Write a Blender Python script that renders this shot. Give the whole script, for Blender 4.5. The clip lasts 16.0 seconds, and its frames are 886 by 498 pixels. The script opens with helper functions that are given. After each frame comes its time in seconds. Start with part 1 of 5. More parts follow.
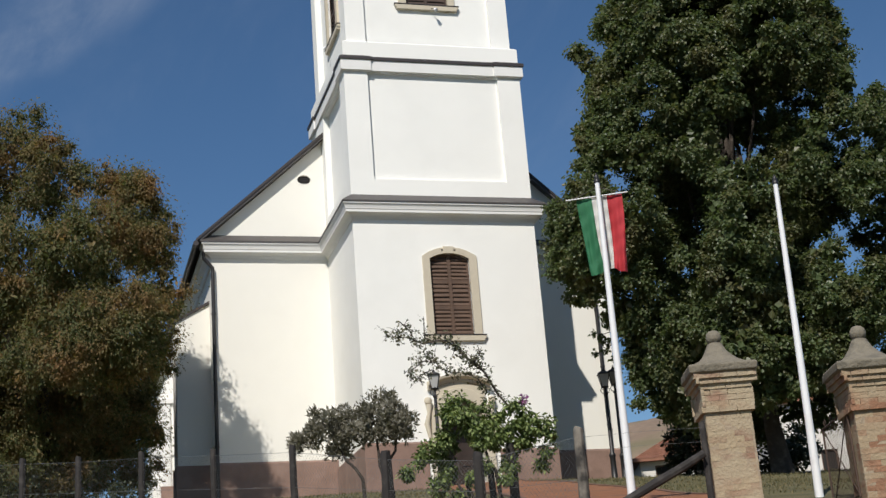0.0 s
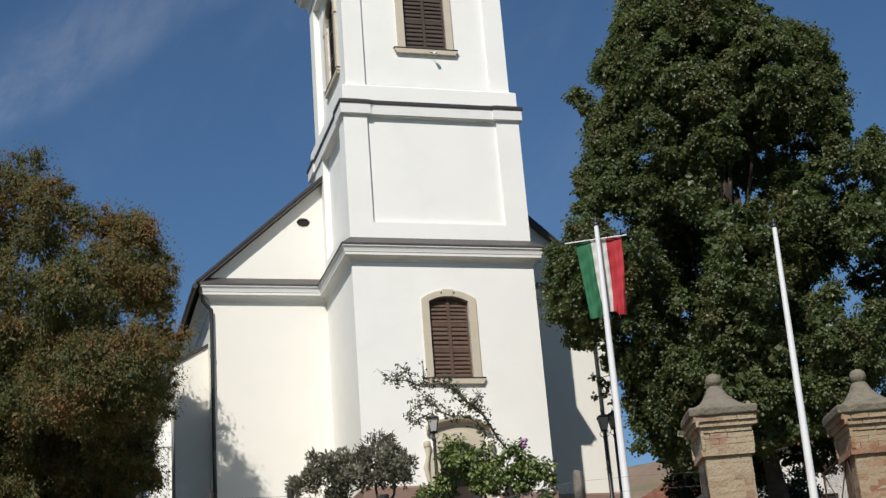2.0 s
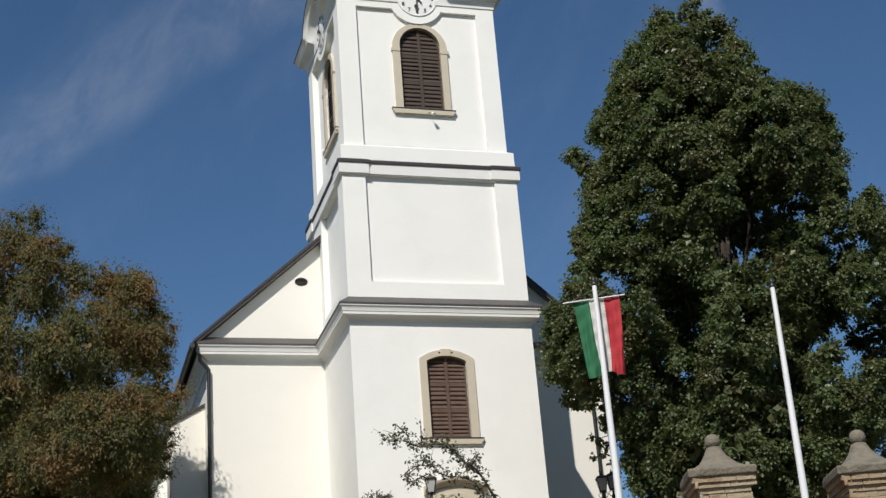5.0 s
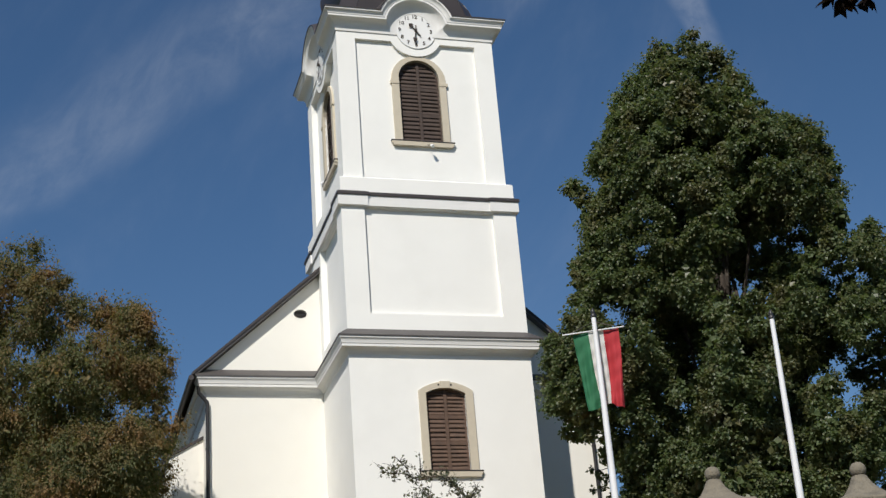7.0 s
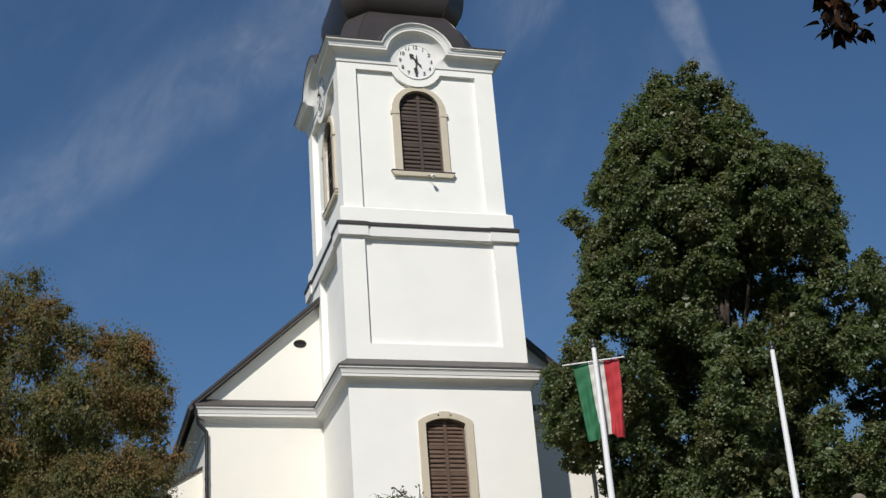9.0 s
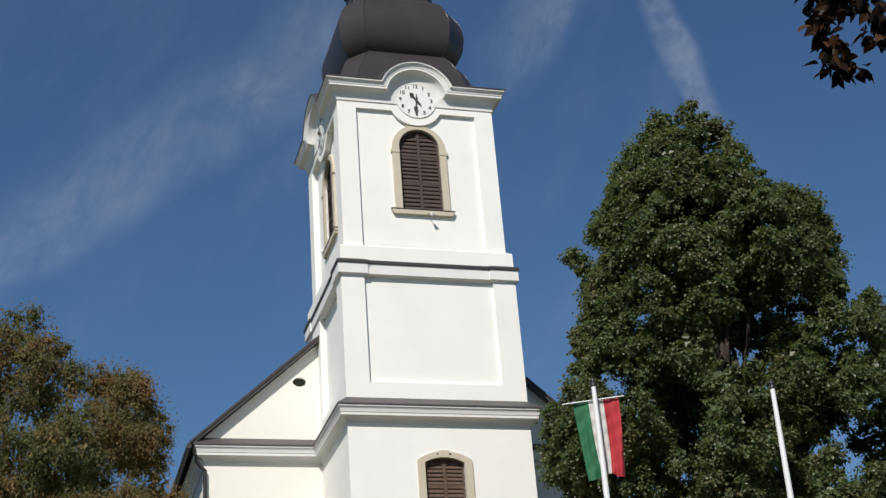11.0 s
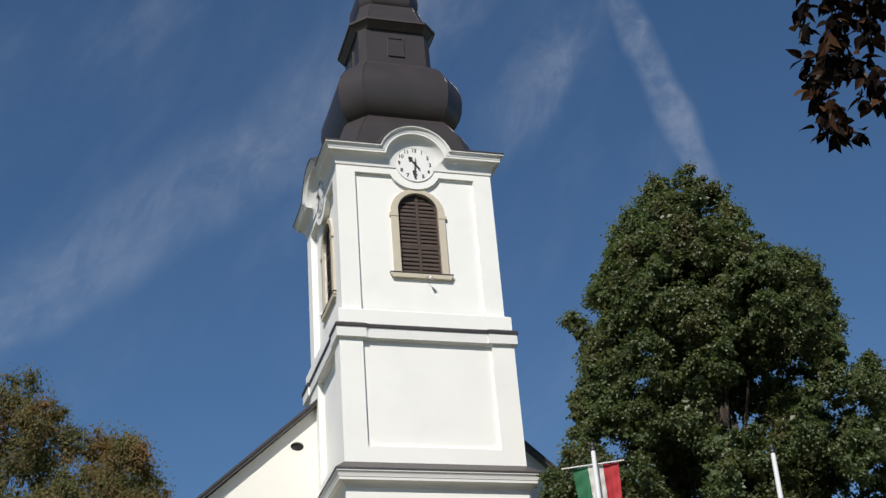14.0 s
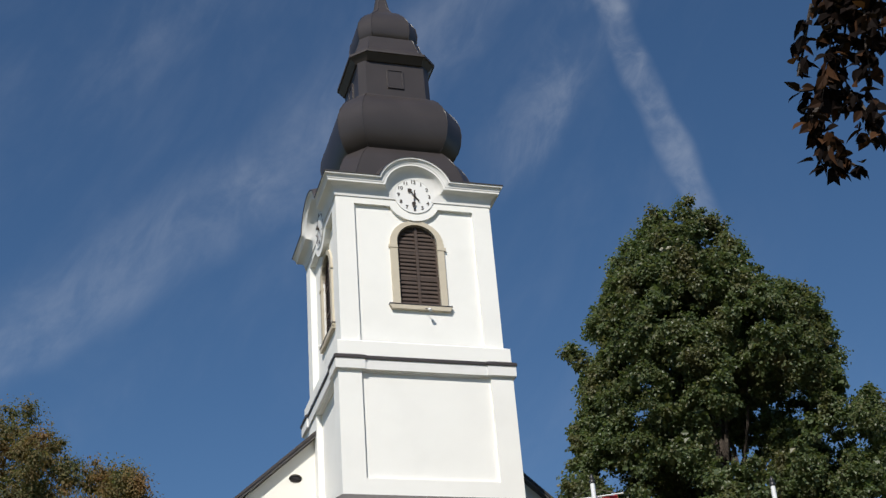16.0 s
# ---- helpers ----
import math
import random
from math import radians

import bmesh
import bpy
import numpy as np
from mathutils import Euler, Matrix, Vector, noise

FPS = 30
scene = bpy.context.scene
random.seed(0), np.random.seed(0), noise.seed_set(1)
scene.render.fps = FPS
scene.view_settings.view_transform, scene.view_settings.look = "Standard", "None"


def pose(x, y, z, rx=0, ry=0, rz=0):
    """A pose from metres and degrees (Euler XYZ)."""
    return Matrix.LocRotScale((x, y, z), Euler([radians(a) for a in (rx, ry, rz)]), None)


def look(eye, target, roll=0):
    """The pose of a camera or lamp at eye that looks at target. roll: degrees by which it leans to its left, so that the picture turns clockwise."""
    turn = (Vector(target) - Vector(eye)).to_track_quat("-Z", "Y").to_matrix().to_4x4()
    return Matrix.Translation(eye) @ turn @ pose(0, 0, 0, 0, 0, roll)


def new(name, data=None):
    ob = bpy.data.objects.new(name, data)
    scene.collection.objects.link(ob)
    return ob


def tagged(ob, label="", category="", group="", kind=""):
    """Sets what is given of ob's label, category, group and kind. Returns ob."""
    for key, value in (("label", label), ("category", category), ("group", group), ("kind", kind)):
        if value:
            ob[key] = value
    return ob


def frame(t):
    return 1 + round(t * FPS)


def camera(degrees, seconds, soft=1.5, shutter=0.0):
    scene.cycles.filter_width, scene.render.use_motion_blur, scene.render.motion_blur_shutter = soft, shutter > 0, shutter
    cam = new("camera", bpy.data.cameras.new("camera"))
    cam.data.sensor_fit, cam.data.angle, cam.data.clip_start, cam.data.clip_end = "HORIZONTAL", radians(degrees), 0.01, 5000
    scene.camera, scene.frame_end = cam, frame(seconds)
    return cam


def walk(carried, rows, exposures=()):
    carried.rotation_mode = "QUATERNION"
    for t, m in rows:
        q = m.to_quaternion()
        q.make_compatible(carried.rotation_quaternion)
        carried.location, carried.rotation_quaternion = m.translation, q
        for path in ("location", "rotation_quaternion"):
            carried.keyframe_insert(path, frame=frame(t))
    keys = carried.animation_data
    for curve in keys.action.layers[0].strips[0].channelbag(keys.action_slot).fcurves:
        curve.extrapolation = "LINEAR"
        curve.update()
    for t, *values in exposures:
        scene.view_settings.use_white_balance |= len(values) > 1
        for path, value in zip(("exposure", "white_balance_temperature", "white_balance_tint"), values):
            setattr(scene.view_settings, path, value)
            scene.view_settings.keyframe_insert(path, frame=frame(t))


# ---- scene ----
# camera: stands still on the street below the church and tilts up
cam = camera(34.82, 16.0, soft=1.42)
EYE = 1.6
ROWS = [
    (0.0, 107.832, 4.328, 1.391),
    (0.5, 108.169, 4.277, 1.347),
    (1.0, 108.497, 4.276, 1.341),
    (1.5, 109.113, 4.272, 1.312),
    (2.0, 109.565, 4.282, 1.342),
    (2.5, 109.792, 4.301, 1.343),
    (3.0, 110.210, 4.254, 1.290),
    (3.5, 110.574, 4.270, 1.292),
    (4.0, 111.074, 4.288, 1.273),
    (4.5, 111.526, 4.259, 1.252),
    (7.0, 113.264, 4.298, 1.226),
    (7.5, 113.338, 4.295, 1.215),
    (8.0, 113.533, 4.261, 1.219),
    (8.5, 113.890, 4.258, 1.192),
    (9.0, 114.477, 4.213, 1.194),
    (11.5, 116.471, 4.134, 1.148),
    (12.0, 117.020, 4.172, 1.131),
    (12.5, 117.523, 4.153, 1.113),
    (13.0, 117.964, 4.181, 1.131),
    (13.5, 118.257, 4.193, 1.115),
    (14.0, 118.598, 4.165, 1.098),
    (14.5, 119.060, 4.146, 1.080),
    (15.0, 119.325, 4.105, 1.047),
    (15.5, 119.543, 4.160, 1.055),
    (16.0, 119.878, 4.108, 1.027),
]
walk(cam, [(t, pose(0, 0, EYE, rx, ry, rz)) for t, rx, ry, rz in ROWS],
     exposures=[(0.0, 0.0), (4.5, -0.03), (8.5, 0.0), (13.5, 0.06), (16.0, 0.06)])

# ---------------------------------------------------------------- world and sun
SUN_AZ, SUN_EL = 15.9, 45.1      # light travels towards this heading (degrees east of +y) and this steeply down


def nodes_of(mat):
    mat.use_nodes = True
    nt = mat.node_tree
    nt.nodes.clear()
    return nt, nt.nodes, nt.links


def make_world():
    w = bpy.data.worlds.new("sky")
    scene.world = w
    nt, n, l = nodes_of(w)
    out = n.new("ShaderNodeOutputWorld")
    bg = n.new("ShaderNodeBackground")
    sky = n.new("ShaderNodeTexSky")
    sky.sky_type = "NISHITA"
    sky.sun_disc = False
    sky.sun_elevation = radians(SUN_EL)
    sky.sun_rotation = radians(SUN_AZ + 180)
    sky.altitude = 200
    sky.air_density, sky.dust_density, sky.ozone_density = 1.0, 0.2, 3.5
    co = n.new("ShaderNodeTexCoord")
    sep = n.new("ShaderNodeSeparateXYZ")
    l.new(co.outputs["Generated"], sep.inputs[0])

    def m(op, a, b=None, clamp=False):
        k = n.new("ShaderNodeMath")
        k.operation, k.use_clamp = op, clamp
        for i, s in enumerate((a, b)):
            if s is None:
                continue
            if isinstance(s, (int, float)):
                k.inputs[i].default_value = s
            else:
                l.new(s, k.inputs[i])
        return k.outputs[0]

    def ramp(v, a, b, c=0.0, d=1.0):
        k = n.new("ShaderNodeMapRange")
        k.interpolation_type = "SMOOTHSTEP"
        l.new(v, k.inputs[0])
        for i, s in enumerate((a, b, c, d)):
            k.inputs[i + 1].default_value = s
        return k.outputs[0]

    def clouds(scale, stretch, detail=6.0):
        mp = n.new("ShaderNodeMapping")
        mp.inputs["Scale"].default_value = stretch
        mp.inputs["Rotation"].default_value = (0.0, 0.0, 0.0)
        l.new(co.outputs["Generated"], mp.inputs[0])
        k = n.new("ShaderNodeTexNoise")
        k.inputs["Scale"].default_value, k.inputs["Detail"].default_value, k.inputs["Roughness"].default_value = scale, detail, 0.6
        k.inputs["Distortion"].default_value = 0.4
        l.new(mp.outputs[0], k.inputs["Vector"])
        return k.outputs[0]

    x, y, z = sep.outputs
    side = m("DIVIDE", x, y)
    # old contrail, spread by the wind
    path = n.new("ShaderNodeMapRange")
    path.clamp = False
    l.new(z, path.inputs[0])
    for i, s in enumerate((0.5, 0.627, 0.242, 0.190)):
        path.inputs[i + 1].default_value = s
    wob = m("MULTIPLY", m("SUBTRACT", clouds(9.0, (1, 1, 1), 2.0), 0.5), 0.028)
    off = m("ABSOLUTE", m("SUBTRACT", m("ADD", side, wob), path.outputs[0]))
    trail = m("MULTIPLY", ramp(off, 0.006, 0.0185, 1.0, 0.0), ramp(clouds(14.0, (1, 1, 1), 4.0), 0.3, 0.6, 0.55, 1.0))
    fine = ramp(clouds(42.0, (1, 1, 1), 8.0), 0.3, 0.68, 0.25, 1.0)
    trail = m("MULTIPLY", m("MULTIPLY", trail, fine), ramp(y, 0.0, 0.2))
    trail = m("MULTIPLY", trail, ramp(z, 0.46, 0.52, 0.15, 1.0))
    # thin veils of cirrus, drawn out along one direction
    along = m("ADD", m("MULTIPLY", side, 0.787), m("MULTIPLY", z, 0.617))
    across = m("SUBTRACT", m("MULTIPLY", z, 0.787), m("MULTIPLY", side, 0.617))
    along2 = m("ADD", m("MULTIPLY", side, 0.898), m("MULTIPLY", z, 0.441))
    across2 = m("SUBTRACT", m("MULTIPLY", z, 0.898), m("MULTIPLY", side, 0.441))

    def streaks(sa_, sc_, det, seed, al=along, ac=across):
        comb = n.new("ShaderNodeCombineXYZ")
        l.new(m("MULTIPLY", al, sa_), comb.inputs[0])
        l.new(m("MULTIPLY", ac, sc_), comb.inputs[1])
        comb.inputs[2].default_value = seed
        k = n.new("ShaderNodeTexNoise")
        k.inputs["Scale"].default_value, k.inputs["Detail"].default_value, k.inputs["Roughness"].default_value = 1.0, det, 0.62
        k.inputs["Distortion"].default_value = 0.5
        l.new(comb.outputs[0], k.inputs["Vector"])
        return k.outputs[0]

    fibre = ramp(streaks(16.0, 30.0, 8.0, 7.1), 0.25, 0.75)
    # broad band: firm lower edge, frayed upper edge
    bent = m("ADD", across2, m("MULTIPLY", m("SUBTRACT", streaks(5.0, 3.0, 3.0, 1.7, along2, across2), 0.5), 0.035))
    wide = m("MULTIPLY", m("MULTIPLY", ramp(bent, 0.505, 0.524), ramp(bent, 0.538, 0.585, 1.0, 0.0)), ramp(streaks(6.0, 16.0, 6.0, 2.3, along2, across2), 0.30, 0.66, 0.35, 1.0))
    wide = m("MULTIPLY", wide, ramp(along2, 0.38, 0.2, 0.6, 1.0))
    high = m("MULTIPLY", ramp(m("ABSOLUTE", m("SUBTRACT", across2, 0.655)), 0.0, 0.04, 1.0, 0.0), ramp(streaks(6.0, 12.0, 6.0, 9.3, along2, across2), 0.4, 0.7, 0.0, 0.5))
    # second, torn trail beside the tower
    torn = m("ADD", across, m("MULTIPLY", m("SUBTRACT", streaks(9.0, 9.0, 4.0, 5.2), 0.5), 0.03))
    slim = m("MULTIPLY", m("MULTIPLY", ramp(torn, 0.352, 0.370), ramp(torn, 0.374, 0.425, 1.0, 0.0)), m("MULTIPLY", ramp(along, 0.36, 0.43), ramp(along, 0.60, 0.5)))
    slim = m("MULTIPLY", slim, ramp(streaks(15.0, 24.0, 6.0, 3.9), 0.34, 0.68, 0.15, 1.0))
    haze = m("MULTIPLY", ramp(streaks(3.0, 6.0, 6.0, 4.4), 0.42, 0.75), 0.36)
    veil = m("MULTIPLY", m("ADD", m("ADD", m("ADD", wide, high), slim), haze), m("ADD", m("MULTIPLY", fibre, 0.75), 0.25))
    veil = m("MULTIPLY", veil, ramp(y, 0.0, 0.2))
    cover = m("ADD", m("MULTIPLY", trail, 0.185), m("MULTIPLY", veil, 0.155), True)
    mix = n.new("ShaderNodeMix")
    mix.data_type = "RGBA"
    l.new(cover, mix.inputs["Factor"])
    deep = n.new("ShaderNodeHueSaturation")
    deep.inputs["Saturation"].default_value, deep.inputs["Value"].default_value = 1.14, 0.995
    l.new(sky.outputs[0], deep.inputs["Color"])
    l.new(deep.outputs[0], mix.inputs[6])
    mix.inputs[7].default_value = (8.6, 9.0, 9.6, 1)
    l.new(mix.outputs[2], bg.inputs[0])
    bg.inputs[1].default_value = 0.081
    l.new(bg.outputs[0], out.inputs[0])


make_world()
sun_data = bpy.data.lights.new("sun", "SUN")
sun_data.energy, sun_data.angle, sun_data.color = 4.55, radians(0.53), (1.0, 0.945, 0.868)
sun = new("sun", sun_data)
sa, se = radians(SUN_AZ), radians(SUN_EL)
sun_dir = Vector((math.sin(sa) * math.cos(se), math.cos(sa) * math.cos(se), -math.sin(se)))
sun.matrix_world = look((-10, -30, 60), Vector((-10, -30, 60)) + sun_dir)


# ---------------------------------------------------------------- materials
def material(name, base, rough=0.8, vary=0.12, scale=3.0, fine=60.0, bump=0.15, depth=0.01, metal=0.0, spots=None, spot_scale=1.5,
             spot_amount=0.4, per_object=0.0, per_island=0.0, translucent=0.0, second=None, specular=0.5, spot_low=0.52, tone=(0.72, 1.25)):
    """Base colour varied at two scales, with fine relief; optional stains of a second colour."""
    mat = bpy.data.materials.new(name)
    nt, n, l = nodes_of(mat)
    out = n.new("ShaderNodeOutputMaterial")
    b = n.new("ShaderNodeBsdfPrincipled")
    b.inputs["Roughness"].default_value = rough
    b.inputs["Metallic"].default_value = metal
    b.inputs["Specular IOR Level"].default_value = specular
    co = n.new("ShaderNodeNewGeometry")

    def noise_tex(sc, det=5.0):
        k = n.new("ShaderNodeTexNoise")
        k.inputs["Scale"].default_value, k.inputs["Detail"].default_value = sc, det
        l.new(co.outputs["Position"], k.inputs["Vector"])
        return k.outputs[0]

    def blend(fac, a, c, mode="MIX"):
        k = n.new("ShaderNodeMix")
        k.data_type, k.blend_type = "RGBA", mode
        for s, v in (("Factor", fac), (6, a), (7, c)):
            if isinstance(v, (int, float)):
                k.inputs[s].default_value = v
            elif isinstance(v, tuple):
                k.inputs[s].default_value = (*v, 1)
            else:
                l.new(v, k.inputs[s])
        return k.outputs[2]

    def rng(v, a, c, lo, hi):
        k = n.new("ShaderNodeMapRange")
        l.new(v, k.inputs[0])
        for i, s in enumerate((a, c, lo, hi)):
            k.inputs[i + 1].default_value = s
        return k.outputs[0]

    big, small = noise_tex(scale, 6.0), noise_tex(fine, 3.0)
    dark = tuple(c * (1 - vary) for c in base)
    lite = tuple(min(1, c * (1 + vary)) for c in base)
    col = blend(rng(big, 0.3, 0.7, 0, 1), dark, lite)
    col = blend(rng(small, 0.3, 0.7, 0, 0.5), col, tuple(c * (1 - 1.2 * vary) for c in base))
    if second or per_island or per_object:
        if per_object:
            k = n.new("ShaderNodeObjectInfo").outputs["Random"]
        else:
            k = n.new("ShaderNodeNewGeometry").outputs["Random Per Island"]
        amount = per_object or per_island or 1.0
        if second:
            col = blend(rng(k, 1 - amount - 0.25, 1 - amount + 0.25, 0, 1), col, second)
        hsv = n.new("ShaderNodeHueSaturation")
        l.new(rng(k, 0, 1, *tone), hsv.inputs["Value"])
        l.new(col, hsv.inputs["Color"])
        col = hsv.outputs[0]
    if spots:
        col = blend(rng(noise_tex(spot_scale, 8.0), spot_low, spot_low + 0.16, 0, spot_amount), col, spots)
    l.new(col, b.inputs["Base Color"])
    if bump:
        k = n.new("ShaderNodeBump")
        k.inputs["Strength"].default_value, k.inputs["Distance"].default_value = bump, depth
        l.new(small, k.inputs["Height"])
        l.new(k.outputs[0], b.inputs["Normal"])
    if translucent:
        tr = n.new("ShaderNodeBsdfTranslucent")
        l.new(blend(1.0, col, (0.95, 1.0, 0.6), "MULTIPLY"), tr.inputs[0])
        mx = n.new("ShaderNodeMixShader")
        mx.inputs[0].default_value = translucent
        l.new(b.outputs[0], mx.inputs[1])
        l.new(tr.outputs[0], mx.inputs[2])
        l.new(mx.outputs[0], out.inputs[0])
    else:
        l.new(b.outputs[0], out.inputs[0])
    return mat


M_TOWER = material("tower_plaster", (0.845, 0.84, 0.80), 0.9, 0.025, 0.8, 45, 0.12, 0.006, spots=(0.77, 0.765, 0.725), spot_scale=0.9, spot_amount=0.3)
M_NAVE = material("nave_plaster", (0.83, 0.81, 0.74), 0.9, 0.025, 0.8, 45, 0.12, 0.006, spots=(0.76, 0.74, 0.67), spot_scale=0.8, spot_amount=0.3)
M_TRIM = material("trim_paint", (0.76, 0.755, 0.73), 0.8, 0.03, 1.2, 50, 0.08, 0.004, spots=(0.66, 0.65, 0.62), spot_scale=1.8, spot_amount=0.3)
M_PLINTH = material("plinth_paint", (0.255, 0.165, 0.13), 0.9, 0.16, 2.2, 25, 0.4, 0.012, spots=(0.33, 0.235, 0.195), spot_scale=1.4, spot_amount=0.55)
M_STONE = material("frame_stone", (0.56, 0.50, 0.39), 0.85, 0.07, 3, 60, 0.15, 0.005, spots=(0.44, 0.38, 0.29), spot_scale=3.0, spot_amount=0.4)
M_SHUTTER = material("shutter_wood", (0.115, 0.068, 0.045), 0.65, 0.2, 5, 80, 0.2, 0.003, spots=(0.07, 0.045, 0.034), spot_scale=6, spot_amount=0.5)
# same shutter wood, its colour darkened for the shade between the open belfry louvres
M_SHUTTER_SHADED = material("shutter_wood_shaded", (0.062, 0.040, 0.030), 0.7, 0.2, 5, 80, 0.2, 0.003, spots=(0.04, 0.028, 0.022), spot_scale=6, spot_amount=0.5)
M_ROOF = material("roof_sheet", (0.040, 0.033, 0.032), 0.42, 0.14, 1.1, 30, 0.08, 0.004, spots=(0.034, 0.028, 0.027), spot_scale=2.0, spot_amount=0.6, specular=0.45)
M_FLASH = material("flashing_sheet", (0.092, 0.084, 0.08), 0.5, 0.12, 2, 40, 0.1, 0.004, metal=0.2, spots=(0.085, 0.078, 0.075), spot_scale=2.5, spot_amount=0.5)
M_VERGE = material("verge_sheet", (0.044, 0.036, 0.035), 0.5, 0.15, 2, 40, 0.1, 0.004)
M_TILE = material("red_roof_tile", (0.29, 0.135, 0.085), 0.85, 0.2, 2.5, 30, 0.5, 0.03, spots=(0.2, 0.1, 0.07), spot_scale=3, spot_amount=0.6)
M_IRON = material("black_iron", (0.018, 0.017, 0.018), 0.45, 0.2, 8, 90, 0.15, 0.002)
M_DARK = material("dark_recess", (0.02, 0.018, 0.016), 0.9, 0.2, 4, 40, 0.1, 0.003)
M_DOOR = material("door_wood", (0.032, 0.019, 0.014), 0.5, 0.25, 6, 70, 0.2, 0.003)
M_DIAL = material("clock_dial", (0.80, 0.80, 0.78), 0.5, 0.02, 3, 40, 0.03, 0.002)
M_NUMERAL = material("clock_paint", (0.04, 0.028, 0.02), 0.5, 0.1, 8, 60, 0.02, 0.001)
M_POLE = material("white_pole_paint", (0.78, 0.78, 0.78), 0.4, 0.03, 3, 50, 0.05, 0.002, spots=(0.62, 0.61, 0.58), spot_scale=3, spot_amount=0.3)
M_GREEN = material("green_cloth", (0.028, 0.17, 0.075), 0.8, 0.1, 5, 300, 0.2, 0.001, translucent=0.25)
M_WHITE = material("white_cloth", (0.72, 0.71, 0.69), 0.8, 0.05, 5, 300, 0.2, 0.001, translucent=0.25)
M_RED = material("red_cloth", (0.50, 0.035, 0.045), 0.8, 0.1, 5, 300, 0.2, 0.001, translucent=0.25)
M_BRICK = material("old_brick", (0.30, 0.185, 0.125), 0.95, 0.26, 5, 26, 0.8, 0.02, spots=(0.36, 0.295, 0.20), spot_scale=3.2, spot_amount=0.92, per_object=0.55, second=(0.34, 0.265, 0.17), spot_low=0.40, tone=(0.90, 1.07))
M_REDBRICK = material("red_brick", (0.30, 0.155, 0.09), 0.95, 0.26, 5, 26, 0.8, 0.02, spots=(0.32, 0.25, 0.165), spot_scale=2.6, spot_amount=0.85, per_object=0.4, second=(0.31, 0.235, 0.15), spot_low=0.44, tone=(0.88, 1.08))
M_MORTAR = material("lime_mortar", (0.345, 0.275, 0.19), 0.95, 0.16, 5, 26, 0.8, 0.02, spots=(0.26, 0.20, 0.145), spot_scale=4, spot_amount=0.6)
M_CAP = material("cap_render", (0.205, 0.18, 0.135), 0.95, 0.26, 5, 26, 0.8, 0.02, spots=(0.10, 0.09, 0.07), spot_scale=5.0, spot_amount=0.75, spot_low=0.5)
M_WOOD = material("weathered_wood", (0.20, 0.175, 0.145), 0.9, 0.3, 6, 50, 0.7, 0.01, spots=(0.028, 0.025, 0.022), spot_scale=3.2, spot_amount=0.95, spot_low=0.44)
M_DARKWOOD = material("tarred_wood", (0.026, 0.022, 0.02), 0.85, 0.3, 6, 50, 0.7, 0.01, spots=(0.065, 0.057, 0.05), spot_scale=6, spot_amount=0.5)
M_CANE = material("cane_leaf", (0.105, 0.12, 0.06), 0.6, 0.2, 3, 20, 0, 0, per_island=0.3, second=(0.12, 0.10, 0.06), translucent=0.2)
M_WIRE = material("galvanised_wire", (0.20, 0.195, 0.19), 0.5, 0.2, 10, 60, 0.05, 0.001, metal=0.5)
M_RUST = material("rusty_bar", (0.075, 0.045, 0.032), 0.8, 0.3, 10, 80, 0.4, 0.003)
M_BARK = material("bark", (0.055, 0.043, 0.034), 0.95, 0.3, 5, 30, 0.9, 0.03, spots=(0.12, 0.105, 0.085), spot_scale=5, spot_amount=0.5)
M_LINDEN = material("linden_leaf", (0.120, 0.162, 0.067), 0.42, 0.2, 0.5, 20, 0, 0, per_island=0.13, second=(0.150, 0.138, 0.066), translucent=0.52, specular=0.45, tone=(0.85, 1.18), spots=(0.18, 0.137, 0.075), spot_scale=1.0, spot_amount=0.53, spot_low=0.51)
M_AUTUMN = material("turning_leaf", (0.150, 0.168, 0.075), 0.6, 0.3, 0.45, 20, 0, 0, per_island=0.22, second=(0.24, 0.18, 0.09), translucent=0.52, specular=0.2, tone=(0.85, 1.15), spots=(0.32, 0.178, 0.085), spot_scale=0.8, spot_amount=0.75, spot_low=0.48)
M_OLIVE = material("silvery_leaf", (0.185, 0.172, 0.128), 0.6, 0.15, 2, 20, 0, 0, per_island=0.25, second=(0.26, 0.245, 0.20), translucent=0.3, specular=0.3, tone=(0.8, 1.2))
M_ROSE = material("rose_leaf", (0.115, 0.165, 0.045), 0.6, 0.2, 2, 20, 0, 0, per_island=0.3, second=(0.24, 0.29, 0.10), translucent=0.3)
M_PETAL = material("mauve_petal", (0.42, 0.16, 0.40), 0.6, 0.15, 9, 60, 0, 0, translucent=0.3)
M_COPPER = material("copper_leaf", (0.012, 0.0075, 0.006), 0.7, 0.3, 2, 30, 0, 0, per_island=0.03, second=(0.11, 0.05, 0.022), translucent=0.3, specular=0.08)
M_HEDGE = material("hedge_leaf", (0.028, 0.040, 0.014), 0.6, 0.2, 1, 20, 0, 0, per_island=0.2, second=(0.055, 0.052, 0.02), translucent=0.2)
M_GRASS = material("grass_ground", (0.10, 0.09, 0.036), 0.95, 0.3, 0.7, 30, 0.6, 0.03, spots=(0.16, 0.125, 0.06), spot_scale=0.9, spot_amount=0.5)
M_BLADE = material("grass_blade", (0.10, 0.095, 0.036), 0.7, 0.2, 1, 20, 0, 0, per_island=0.45, second=(0.15, 0.12, 0.055), translucent=0.2)
M_PAVER = material("clay_paver", (0.24, 0.098, 0.042), 0.9, 0.25, 4, 30, 0.6, 0.01, spots=(0.14, 0.07, 0.045), spot_scale=1.6, spot_amount=0.7)
